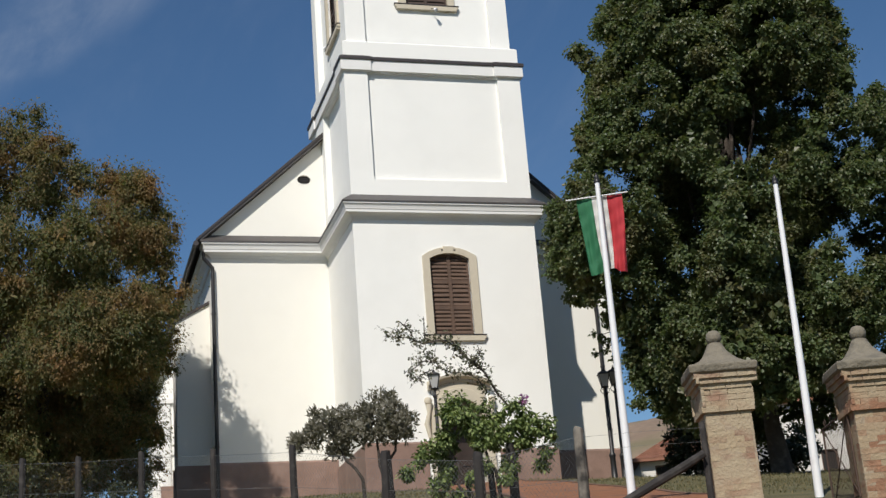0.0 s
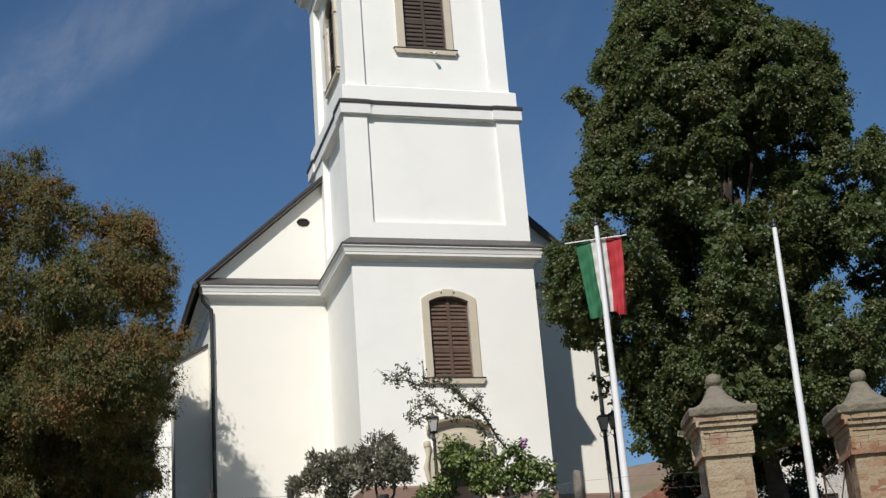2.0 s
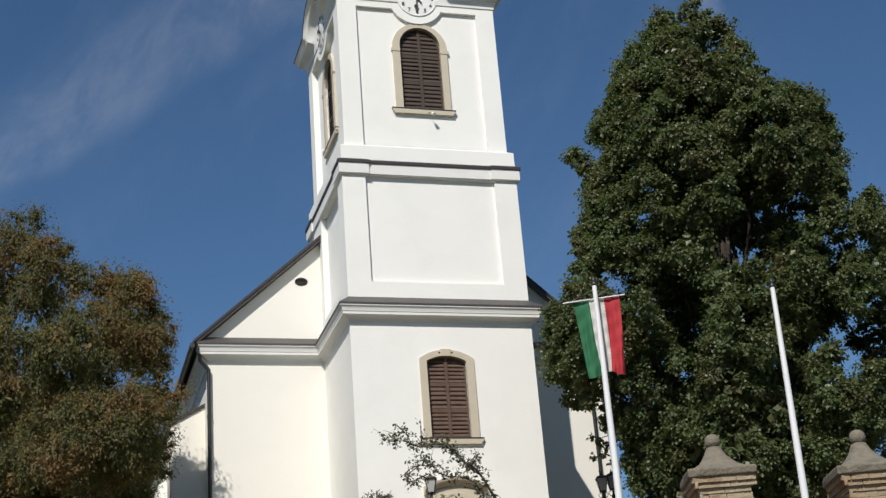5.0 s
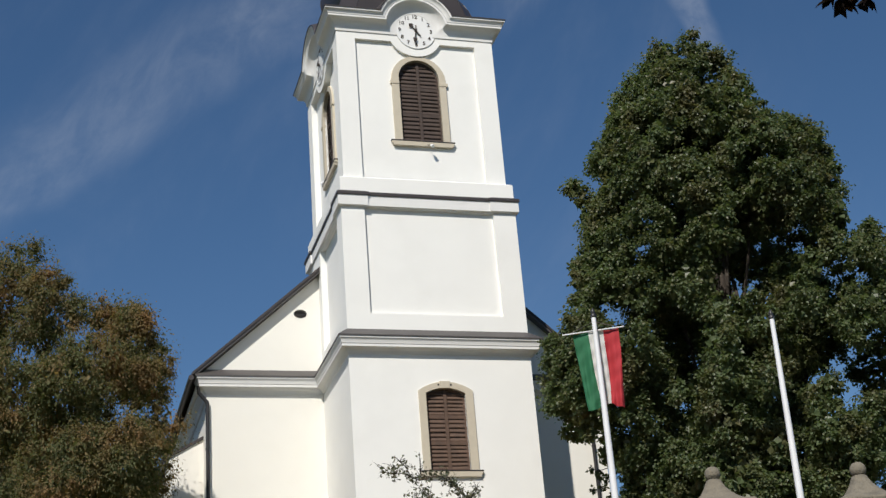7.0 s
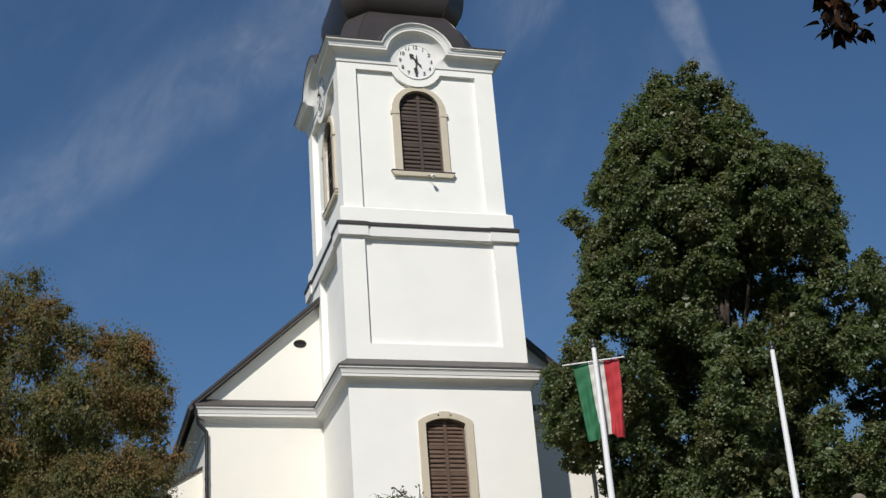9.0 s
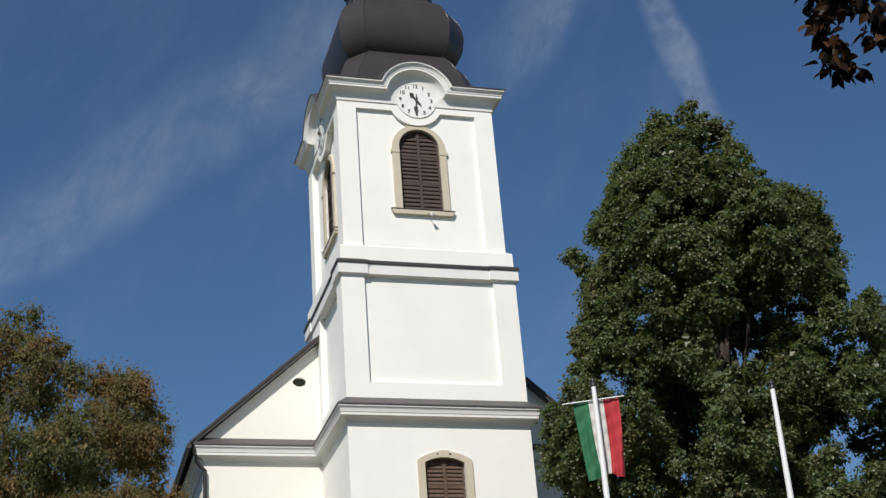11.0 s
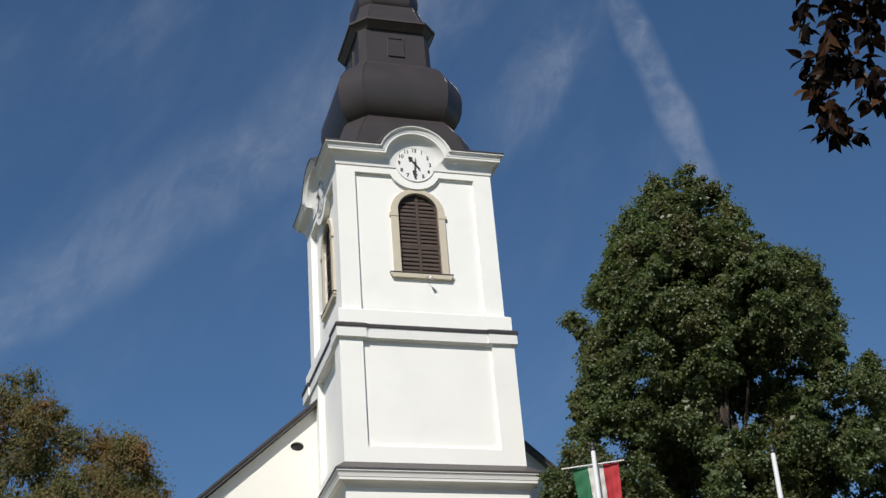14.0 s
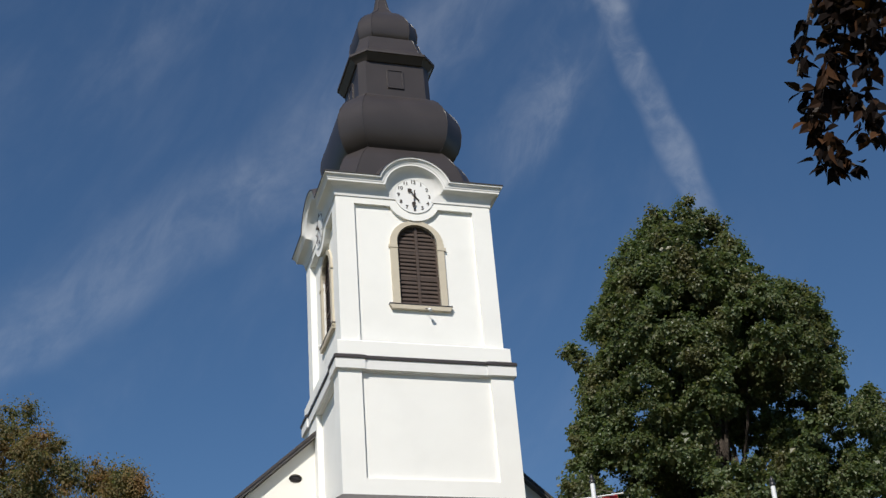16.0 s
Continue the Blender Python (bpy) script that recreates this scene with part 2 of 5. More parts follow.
M_SAND = material("path_bed", (0.15, 0.085, 0.055), 0.95, 0.15, 4, 50, 0.4, 0.01)
M_HILL = material("far_hillside", (0.23, 0.165, 0.115), 0.95, 0.3, 0.03, 0.4, 0, 0, spots=(0.12, 0.115, 0.06), spot_scale=0.06, spot_amount=0.7)
M_ASPHALT = material("asphalt", (0.055, 0.054, 0.052), 0.9, 0.15, 1, 80, 0.4, 0.006)
M_HOUSE = material("house_plaster", (0.66, 0.63, 0.58), 0.9, 0.06, 1, 30, 0.1, 0.01)
M_GLASS = material("lamp_glass", (0.40, 0.40, 0.39), 0.15, 0.05, 5, 40, 0, 0)


# ---------------------------------------------------------------- mesh helpers
class Mesh:
    """Collects vertices and faces of one part."""

    def __init__(self):
        self.v, self.f = [], []

    def add(self, verts, faces):
        o = len(self.v)
        self.v += [tuple(p) for p in verts]
        self.f += [tuple(i + o for i in f) for f in faces]
        return self

    def box(self, x0, x1, y0, y1, z0, z1, m=None):
        c = [Vector((x, y, z)) for z in (z0, z1) for y in (y0, y1) for x in (x0, x1)]
        if m:
            c = [m @ p for p in c]
        return self.add(c, [(0, 2, 3, 1), (4, 5, 7, 6), (0, 1, 5, 4), (2, 6, 7, 3), (0, 4, 6, 2), (1, 3, 7, 5)])

    def rings(self, rings, close=True, cap=True):
        k = len(rings[0])
        v = [p for r in rings for p in r]
        f = []
        for i in range(len(rings) - 1):
            for j in range(k if close else k - 1):
                a, b = i * k + j, i * k + (j + 1) % k
                f.append((a, b, b + k, a + k))
        if cap and close:
            f.append(tuple(reversed(range(k))))
            f.append(tuple(range((len(rings) - 1) * k, len(rings) * k)))
        return self.add(v, f)

    def tube(self, pts, radii, k=8):
        pts = [Vector(p) for p in pts]
        if not isinstance(radii, (list, tuple)):
            radii = [radii] * len(pts)
        rs = []
        for i, p in enumerate(pts):
            d = (pts[min(i + 1, len(pts) - 1)] - pts[max(i - 1, 0)]).normalized()
            up = Vector((0, 0, 1)) if abs(d.z) < 0.9 else Vector((1, 0, 0))
            a = d.cross(up).normalized()
            b = d.cross(a)
            rs.append([p + radii[i] * (math.cos(2 * math.pi * j / k) * a + math.sin(2 * math.pi * j / k) * b) for j in range(k)])
        return self.rings(rs)

    def lathe(self, prof, k=16, at=(0, 0, 0)):
        at = Vector(at)
        return self.rings([[at + Vector((r * math.cos(2 * math.pi * j / k), r * math.sin(2 * math.pi * j / k), z)) for j in range(k)] for r, z in prof])

    def plate(self, loops, thick, place):
        """A flat plate with an outline and holes, of this thickness; place(a, b, depth) gives the spot."""
        bm = bmesh.new()
        for loop in loops:
            vs = [bm.verts.new((a, b, 0)) for a, b in loop]
            for i in range(len(vs)):
                bm.edges.new((vs[i], vs[(i + 1) % len(vs)]))
        bmesh.ops.triangle_fill(bm, use_beauty=True, use_dissolve=False, edges=bm.edges[:])
        bm.verts.index_update()
        flat = [(v.co.x, v.co.y) for v in bm.verts]
        tris = [tuple(v.index for v in f.verts) for f in bm.faces]
        rim = [tuple(v.index for v in e.verts) for e in bm.edges if len(e.link_faces) == 1]
        bm.free()
        n = len(flat)
        v = [place(a, b, 0) for a, b in flat] + [place(a, b, thick) for a, b in flat]
        f = tris + [tuple(i + n for i in reversed(t)) for t in tris] + [(a, b, b + n, a + n) for a, b in rim]
        return self.add(v, f)

    def sweep(self, path, prof, closed=False):
        """Moulding: profile of (out, z) along a plan path; out is to the right of the way along it, with mitred corners."""
        path = [Vector(p) for p in path]
        n = len(path)
        rows = []
        for i, p in enumerate(path):
            d0 = (p - path[i - 1]).normalized() if (i or closed) else None
            d1 = (path[(i + 1) % n] - p).normalized() if (i < n - 1 or closed) else None
            d0, d1 = d0 or d1, d1 or d0
            n0, n1 = Vector((d0.y, -d0.x)), Vector((d1.y, -d1.x))
            m = (n0 + n1).normalized()
            m /= max(0.3, m.dot(n0))
            rows.append([(p.x + m.x * o, p.y + m.y * o, z) for o, z in prof])
        if closed:
            rows.append(rows[0])
        return self.rings(rows)

    def make(self, name, smooth=False):
        me = bpy.data.meshes.new(name)
        me.from_pydata(self.v, [], self.f)
        bm = bmesh.new()
        bm.from_mesh(me)
        bmesh.ops.recalc_face_normals(bm, faces=bm.faces[:])
        if smooth:
            for f in bm.faces:
                f.smooth = True
            for e in bm.edges:
                e.smooth = len(e.link_faces) == 2 and e.calc_face_angle(0) < radians(38)
        bm.to_mesh(me)
        bm.free()
        return me


def part(name, mesh, mat, parent=None, label="", smooth=False, bevel=0.0):
    me = mesh.make(name, smooth) if isinstance(mesh, Mesh) else mesh
    me.materials.clear()
    me.materials.append(mat)
    ob = new(name, me)
    if parent:
        ob.parent = parent
    if label:
        ob["label"] = label
    if bevel:
        b = ob.modifiers.new("edge", "BEVEL")
        b.width, b.segments, b.limit_method = bevel, 2, "ANGLE"
    return ob


def thing(name, label, category, m=None, group="", kind=""):
    ob = new(name)
    if m:
        ob.matrix_world = m
    return tagged(ob, label, category, group, kind)


def rect(a0, a1, b0, b1):
    return [(a0, b0), (a1, b0), (a1, b1), (a0, b1)]


def arch(a0, a1, b0, spring, rise, k=14):
    """An opening with an arched head."""
    c, h = (a0 + a1) / 2, (a1 - a0) / 2
    head = []
    if rise < h * 0.9:      # segmental
        r = (h * h + rise * rise) / (2 * rise)
        w = math.asin(h / r)
        head = [(c + r * math.sin(w - 2 * w * i / k), spring + rise - r + r * math.cos(w - 2 * w * i / k)) for i in range(k + 1)]
    else:
        head = [(c + h * math.cos(math.pi * i / k), spring + rise * math.sin(math.pi * i / k)) for i in range(k + 1)]
    return [(a0, b0), (a1, b0)] + head


# ---------------------------------------------------------------- ground
def hill(x, y):
    """Height of the ground: street, bank up to the gate, lawn up to the church, rising country behind."""
    pts = ((-4000, 0.0), (7, 0.0), (9, 0.25), (17.2, 3.5), (18.5, 3.72), (37, 6.95), (40, 7.05), (48, 8.05), (62, 9.7), (90, 11.6), (160, 13.0), (4000, 13.0))
    for (a, za), (b, zb) in zip(pts, pts[1:]):
        if y <= b:
            z = za + (zb - za) * (y - a) / (b - a)
            break
    if 9 < y < 120:
        z += 0.05 * noise.noise(Vector((x * 0.35, y * 0.35, 0)))
        z += 0.012 * (-x if x < 0 else 0) * min(1, (y - 9) / 10)
        z -= 0.045 * min(max(0, x - 2.0), 9) * min(1, max(0, (y - 19) / 10))
    return z


def ground():
    xs = [-4000, -1200, -300, -90, -45] + [-28 + 0.7 * i for i in range(84)] + [40, 60, 110, 300, 1200, 4000]
    ys = [-4000, -900, -200, -60, -20, 0, 4, 6.5, 7, 7.5] + [8 + 0.6 * i for i in range(95)] + [68, 75, 84, 95, 110, 135, 165, 300, 800, 1800, 4000]
    v = [(x, y, hill(x, y)) for y in ys for x in xs]
    k = len(xs)
    f = [(j * k + i, j * k + i + 1, j * k + k + i + 1, j * k + k + i) for j in range(len(ys) - 1) for i in range(k - 1)]
    ob = part("ground", Mesh().add(v, f), M_GRASS, smooth=True)
    tagged(ob, "grassy churchyard slope rising from the street, partly dry", "ground", kind="structure")
    road = part("road", Mesh().add([(-200, -6, 0.03), (200, -6, 0.03), (200, 6.4, 0.03), (-200, 6.4, 0.03)], [(0, 1, 2, 3)]), M_ASPHALT)
    tagged(road, "plain asphalt village street below the bank", "road", kind="structure")


ground()

# ---------------------------------------------------------------- church
CH = pose(-2.567, 38.949, 0, 0, 0, 16.51)
W, D, VN = 5.6, 5.4, 3.88              # tower width and depth, set-back of the nave front
UL, UR, VB = -3.67, 9.32, 24.0         # nave walls
MID = W / 2
church = thing("church", "white plastered baroque village church with brown onion-domed clock tower", "church", CH)


def front(v0):
    return lambda a, b, d: (a, v0 + d, b)


def left(u0):
    return lambda a, b, d: (u0 + d, a, b)


def right(u1):
    return lambda a, b, d: (u1 - d, a, b)


def rear(v1):
    return lambda a, b, d: (a, v1 - d, b)


LOW_OPEN = arch(2.235, 3.435, 11.72, 14.03, 0.16)
DOOR_OPEN = arch(2.2, 3.42, 6.8, 9.2, 0.62)
BELL_OPEN = arch(2.17, 3.52, 22.48, 24.79, 0.67)
DV = D / 2 - MID                       # from front to side in the middle of the wall


def side_of(loop):
    return [(a + DV, b) for a, b in loop]


def storeys():
    # ground storey
    m = Mesh()
    m.plate([rect(0, W, 6.3, 15.3), LOW_OPEN, DOOR_OPEN], 0.7, front(0))
    part("lower_storey_wall", m, M_TOWER, church, "smooth white plaster")
    for q in ((0, 0.7, 0.7, D), (W - 0.7, W, 0.7, D), (0.7, W - 0.7, D - 0.5, D)):
        part("lower_storey_wall", Mesh().box(*q, 6.3, 15.3), M_TOWER, church)
    # middle storey with sunk panels
    m = Mesh()
    i, deep = 0.11, 0.2
    m.box(deep, W - deep, i, D - i, 15.3, 20.5)
    part("middle_storey_core", m, M_TOWER, church)
    hole = lambda n: rect(0.73, n - 0.73, 16.5, 19.98) if n == W else rect(0.73, 3.45, 16.5, 19.98)
    for n, place in ((W, front(0)), (W, rear(D)), (D, left(0)), (D, right(W))):
        part("middle_storey_frame", Mesh().plate([rect(0 if n == W else i + 0.01, n if n == W else n - i - 0.01, 15.3, 20.5), hole(n)], (i if n == W else deep) + 0.01, place), M_TOWER, church, "white plaster frame round a sunk panel")
    # belfry: base band, walls with arched openings, raised frame with a round field for the clock
    m = Mesh()
    m.sweep([(0, 0), (0, D), (W, D), (W, 0)][::-1], [(-0.3, 20.4), (0.0, 20.4), (0.0, 20.98), (-0.12, 21.06), (-0.3, 21.06)], True)
    part("belfry_base", m, M_TOWER, church)
    a0, i = 0.16, 0.265
    p0 = 25.96

    def frame_hole(n):
        c = n / 2
        r, zc = 0.93, 26.52
        w = math.asin((zc - p0 - 0.14) / r)
        arc = [(c + r * math.cos(t), zc - r * math.sin(t)) for t in [w + (math.pi - 2 * w) * k / 16 for k in range(17)]]
        return [(0.78, 21.06), (n - 0.78, 21.06), (n - 0.78, p0 + 0.14)] + arc + [(0.78, p0 + 0.14)]

    for n, place, wall, hole in ((W, front(a0), front(i), BELL_OPEN), (W, rear(D - a0), rear(D - i), None), (D, left(a0), left(0.36), side_of(BELL_OPEN)), (D, right(W - a0), right(W - 0.36), side_of(BELL_OPEN))):
        e = 0.16 if n == W else 0.26
        top = [(n - e, 27.0)] + [(n / 2 + 1.1 * math.cos(math.pi * k / 12), 27.0 + 0.55 * math.sin(math.pi * k / 12)) for k in range(13)] + [(e, 27.0)]
        part("belfry_frame", Mesh().plate([[(e, 20.9), (n - e, 20.9)] + top, frame_hole(n)], 0.115 if n == W else 0.21, place), M_TOWER, church, "white plaster frame with a round field for the clock")
        e = 0.265 if n == W else 0.77
        loops = [rect(e, n - e, 20.9, 27.0)] + ([hole] if hole else [])
        part("belfry_wall", Mesh().plate(loops, 0.5, wall), M_TOWER, church, "smooth white plaster")
    # plinth
    for path, top in (([(W - 1.95 + 0.25, 0), (W, 0), (W, VN - 0.06)], 8.36), ([(W, VN), (UR, VN)], 8.95), ([(0, VN - 0.06), (0, 0), (1.78, 0)], 8.62), ([(UL, VN + 2), (UL, VN), (0, VN)], 8.86)):
        m = Mesh()
        m.sweep(path, [(-0.05, 6.2), (0.05, 6.2), (0.05, top - 0.06), (0.0, top), (-0.05, top)])
        part("plinth", m, M_PLINTH, church, "faded reddish brown painted plinth")


storeys()


def nave():
    m = Mesh()
    ridge, s = MID, 0.885
    half = UR - ridge
    gable = [(UL, 6.3), (UR, 6.3), (UR, 16.0), (ridge, 16.0 + s * half), (UL, 16.0)]
    oval = [(-0.645 + 0.215 * math.cos(t), 17.925 + 0.15 * math.sin(t)) for t in [2 * math.pi * k / 20 for k in range(20)]]
    m.plate([gable, oval], 0.5, front(VN))
    m.box(UL, UL + 0.5, VN + 0.5, VB, 6.3, 15.9).box(UR - 0.5, UR, VN + 0.5, VB, 6.3, 15.9)
    m.plate([gable], 0.5, rear(VB))
    part("nave_wall", m, M_NAVE, church, "smooth creamy white plaster")
    ring = Mesh()
    ring.plate([[(-0.645 + 0.235 * math.cos(t), 17.925 + 0.17 * math.sin(t)) for t in [2 * math.pi * k / 24 for k in range(24)]], oval], 0.03, front(VN - 0.006))
    vent = part("vent", ring, M_NAVE, church, "small oval vent in the gable")
    back = Mesh()
    back.plate([[(-0.645 + 0.225 * math.cos(t), 17.925 + 0.16 * math.sin(t)) for t in [2 * math.pi * k / 20 for k in range(20)]]], 0.03, front(VN + 0.12))
    part("backing", back, M_FLASH, vent)
    for k in range(5):
        part("slat", Mesh().box(-0.86, -0.43, VN + 0.05, VN + 0.09, 17.81 + 0.055 * k, 17.82 + 0.055 * k), M_FLASH, vent)
    # roof slopes with verge
    for sgn in (-1, 1):
        e = half + 0.42
        p = [(ridge, 16.08 + s * half), (ridge + sgn * e, 16.08 - s * 0.42)]
        t = 0.09
        quad = [p[0], p[1], (p[1][0], p[1][1] + t), (p[0][0], p[0][1] + t * 1.35)]
        r = Mesh().plate([quad if sgn > 0 else quad[::-1]], VB - VN + 0.5, front(VN - 0.3))
        roof = part("roof_slope", r, M_VERGE, church, "dark brown sheet roof")
        sof = [(ridge, 15.99 + s * half), (ridge + sgn * (e - 0.1), 15.99 - s * 0.32), (ridge + sgn * (e - 0.1), 16.075 - s * 0.32), (ridge, 16.075 + s * half)]
        part("soffit", Mesh().plate([sof if sgn > 0 else sof[::-1]], 0.25, front(VN - 0.27)), M_FLASH, roof, "grey boarded soffit")
        ue = ridge + sgn * (e + 0.03)
        g = Mesh().tube([(ue, VN - 0.42, 15.6), (ue, VB, 15.6)], 0.085, 10)
        part("gutter", g, M_VERGE, church, "dark half-round eaves gutter")
        # eaves cornice below the gutter
        u0 = UL if sgn < 0 else UR
        pf = [(-0.02, 14.95), (0.05, 14.97), (0.08, 15.12), (0.2, 15.25), (0.2, 15.33), (0.3, 15.36), (0.3, 15.52), (-0.02, 15.6)]
        path = [(u0, VB), (u0, VN + 0.02)] if sgn < 0 else [(u0, VN + 0.02), (u0, VB)]
        part("eaves_cornice", Mesh().sweep(path, pf), M_TRIM, church)


nave()

CORN = [(-0.02, 15.215), (0.025, 15.22), (0.035, 15.24), (0.06, 15.29), (0.11, 15.335), (0.18, 15.365), (0.225, 15.37), (0.24, 15.375), (0.24, 15.455), (0.255, 15.465), (0.26, 15.50),
        (0.275, 15.56), (0.30, 15.605), (0.32, 15.62), (0.32, 15.675), (-0.02, 15.69)]
FLASH = [(-0.02, 15.66), (0.345, 15.675), (0.345, 15.715), (0.0, 16.0), (-0.02, 16.0)]
MAIN = [(UL, VN + 0.35), (UL, VN), (0, VN), (0, 0), (W, 0), (W, VN), (UR, VN), (UR, VN + 0.35)]
part("main_cornice", Mesh().sweep(MAIN, CORN), M_TRIM, church, "stepped white moulded cornice", bevel=0.006)
part("cornice_flashing", Mesh().sweep(MAIN, FLASH), M_FLASH, church, "grey sheet metal cornice cover")


def string_course():
    j = 0.05
    path = [(0, 0), (0.74, 0), (0.74, j), (W - 0.74, j), (W - 0.74, 0), (W, 0), (W, 0.74), (W - j, 0.74), (W - j, D - 0.74), (W, D - 0.74), (W, D), (0, D), (0, D - 0.74), (j, D - 0.74), (j, 0.74), (0, 0.74)]
    pf = [(-0.1, 19.955), (0.02, 19.955), (0.03, 19.985), (0.095, 20.0), (0.10, 20.005), (0.10, 20.35), (-0.1, 20.36)]
    part("string_course", Mesh().sweep(path, pf, True), M_TRIM, church, "white plaster string course", bevel=0.006)
    part("string_flashing", Mesh().sweep(path, [(-0.1, 20.363), (0.135, 20.345), (0.135, 20.44), (-0.02, 20.54), (-0.1, 20.54)], True), M_VERGE, church, "dark sheet metal weathering")


string_course()


def top_cornice():
    """Belfry cornice that rises as an eyebrow arch over the clock on each side."""
    a0 = 0.16
    prof = [(0.0, -0.18), (0.03, -0.17), (0.035, -0.12), (0.05, -0.02), (0.09, 0.08), (0.155, 0.155), (0.24, 0.20), (0.29, 0.215), (0.30, 0.22), (0.30, 0.285), (0.315, 0.295), (0.325, 0.34),
            (0.35, 0.39), (0.39, 0.425), (0.405, 0.43), (0.405, 0.49), (0.0, 0.60)]
    z0, zc, r0 = 26.51, 26.55, 0.80

    def section(k, n, o, h):
        """Point k of the line at this height of the profile: 0 the corner, 1 the mitre, then over the arch."""
        c, r = n / 2, r0 + h
        w = math.acos(max(-1, min(1, (z0 + h - zc) / r)))
        if k == 0:
            return a0 - o, z0 + h
        if k == 22:
            return n - a0 + o, z0 + h
        t = -w + 2 * w * (k - 1) / 20
        return c + r * math.sin(t), zc + r * math.cos(t)

    for n, place in ((W, lambda a, b, o: (a, a0 - o, b)), (W, lambda a, b, o: (W - a, D - a0 + o, b)), (D, lambda a, b, o: (a0 - o, D - a, b)), (D, lambda a, b, o: (W - a0 + o, a, b))):
        rows = []
        for k in range(23):
            rows.append([place(*section(k, n, o, h), o) for o, h in prof])
        part("belfry_cornice", Mesh().rings(rows), M_TRIM, church, "white cornice arching over the clock", smooth=True)
        lid = [[place(*section(k, n, o, h), o) for o, h in ((0.38, 0.494), (0.43, 0.485), (0.43, 0.52), (0.0, 0.65), (0.0, 0.605))] for k in range(23)]
        part("cornice_cover", Mesh().rings(lid), M_VERGE, church, "dark sheet metal cover")
    m = Mesh()
    m.box(0.25, W - 0.25, 0.25, D - 0.25, 26.8, 27.1)
    part("roof_base", m, M_ROOF, church)


top_cornice()


def octagon(a, ratio, z, c=(MID + 0.02, D / 2)):
    b = a * ratio
    return [(c[0] + x, c[1] + y, z) for x, y in ((b, -a), (a, -b), (a, b), (b, a), (-b, a), (-a, b), (-a, -b), (-b, -a))]


def ridged(name, prof, label, parent=None):
    """Eight-sided sheet metal shell, crisp along its ridges, with a standing seam on each."""
    rows = [octagon(*p) for p in prof]
    me = Mesh().rings(rows).make(name, True)
    for e in me.edges:
        p, q = e.vertices
        if abs(p - q) == 8:
            e.use_edge_sharp = True
    ob = part(name, me, M_ROOF, parent or church, label)
    for k in range(8):
        part("seam", Mesh().tube([r[k] for r in rows], 0.016, 5), M_ROOF, ob, smooth=True)
    return ob


def onion():
    low = [(2.36, 0.84, 26.95), (2.34, 0.82, 27.3), (2.30, 0.78, 27.75), (2.22, 0.75, 28.12), (2.11, 0.72, 28.45), (1.98, 0.70, 28.70), (1.90, 0.69, 28.82)]
    bulge = [(1.62, 0.69, 28.72), (1.80, 0.68, 28.82), (1.97, 0.68, 29.0), (2.10, 0.68, 29.24), (2.19, 0.68, 29.55), (2.235, 0.68, 29.95), (2.21, 0.68, 30.3), (2.11, 0.68, 30.64), (1.93, 0.69, 30.97), (1.70, 0.71, 31.23), (1.46, 0.74, 31.36), (1.36, 0.78, 31.4)]
    ridged("dome_skirt", low, "dark brown sheet metal")
    ridged("onion_dome", bulge, "dark brown sheet metal onion dome")
    lant = Mesh().rings([octagon(1.33, 0.82, 31.38), octagon(1.31, 0.82, 33.1)])
    drum = part("lantern", lant, M_ROOF, church, "eight-sided dark brown sheet metal lantern")
    part("lantern_base", Mesh().rings([octagon(1.36, 0.80, 31.36), octagon(1.43, 0.80, 31.42), octagon(1.43, 0.80, 31.47), octagon(1.33, 0.82, 31.50)]), M_VERGE, church)
    for q in range(4):
        h = Mesh()
        h.plate([rect(-0.30, 0.30, 31.86, 32.68), rect(-0.25, 0.25, 31.91, 32.63)], 0.06, lambda a, b, d: (a, -1.37 + d, b))
        h.box(-0.26, 0.26, -1.345, -1.30, 31.9, 32.64)
        me = h.make("hatch")
        me.transform(pose(MID + 0.02, D / 2, 0, 0, 0, 90 * q))
        part("hatch", me, M_ROOF, drum, "brown louvred hatch")
    part("lantern_eave", Mesh().rings([octagon(*p) for p in ((1.27, 0.80, 32.98), (1.36, 0.74, 32.99), (1.56, 0.68, 33.24), (1.60, 0.67, 33.24), (1.60, 0.67, 33.34), (1.30, 0.70, 33.52))]), M_VERGE, church, "dark flared eave of the lantern")
    ridged("lantern_roof", [(1.50, 0.68, 33.40), (1.38, 0.70, 33.50), (1.27, 0.72, 33.75), (1.17, 0.73, 34.05), (1.12, 0.73, 34.32), (1.04, 0.72, 34.35)], "dark brown flared lantern roof")
    tip = [(0.96, 0.70, 34.32), (1.04, 0.66, 34.38), (1.11, 0.64, 34.55), (1.14, 0.63, 34.85), (1.10, 0.63, 35.2), (0.96, 0.62, 35.52), (0.74, 0.6, 35.82), (0.46, 0.6, 36.08), (0.27, 0.6, 36.45), (0.16, 0.6, 37.1), (0.08, 0.6, 38.2), (0.03, 0.6, 39.0)]
    ridged("small_onion", tip, "small dark brown onion with spire")


onion()


def ring_band(m, outer, inner, d0, d1, place):
    m.plate([outer, inner], d1 - d0, lambda a, b, d: place(a, b, d + d0))


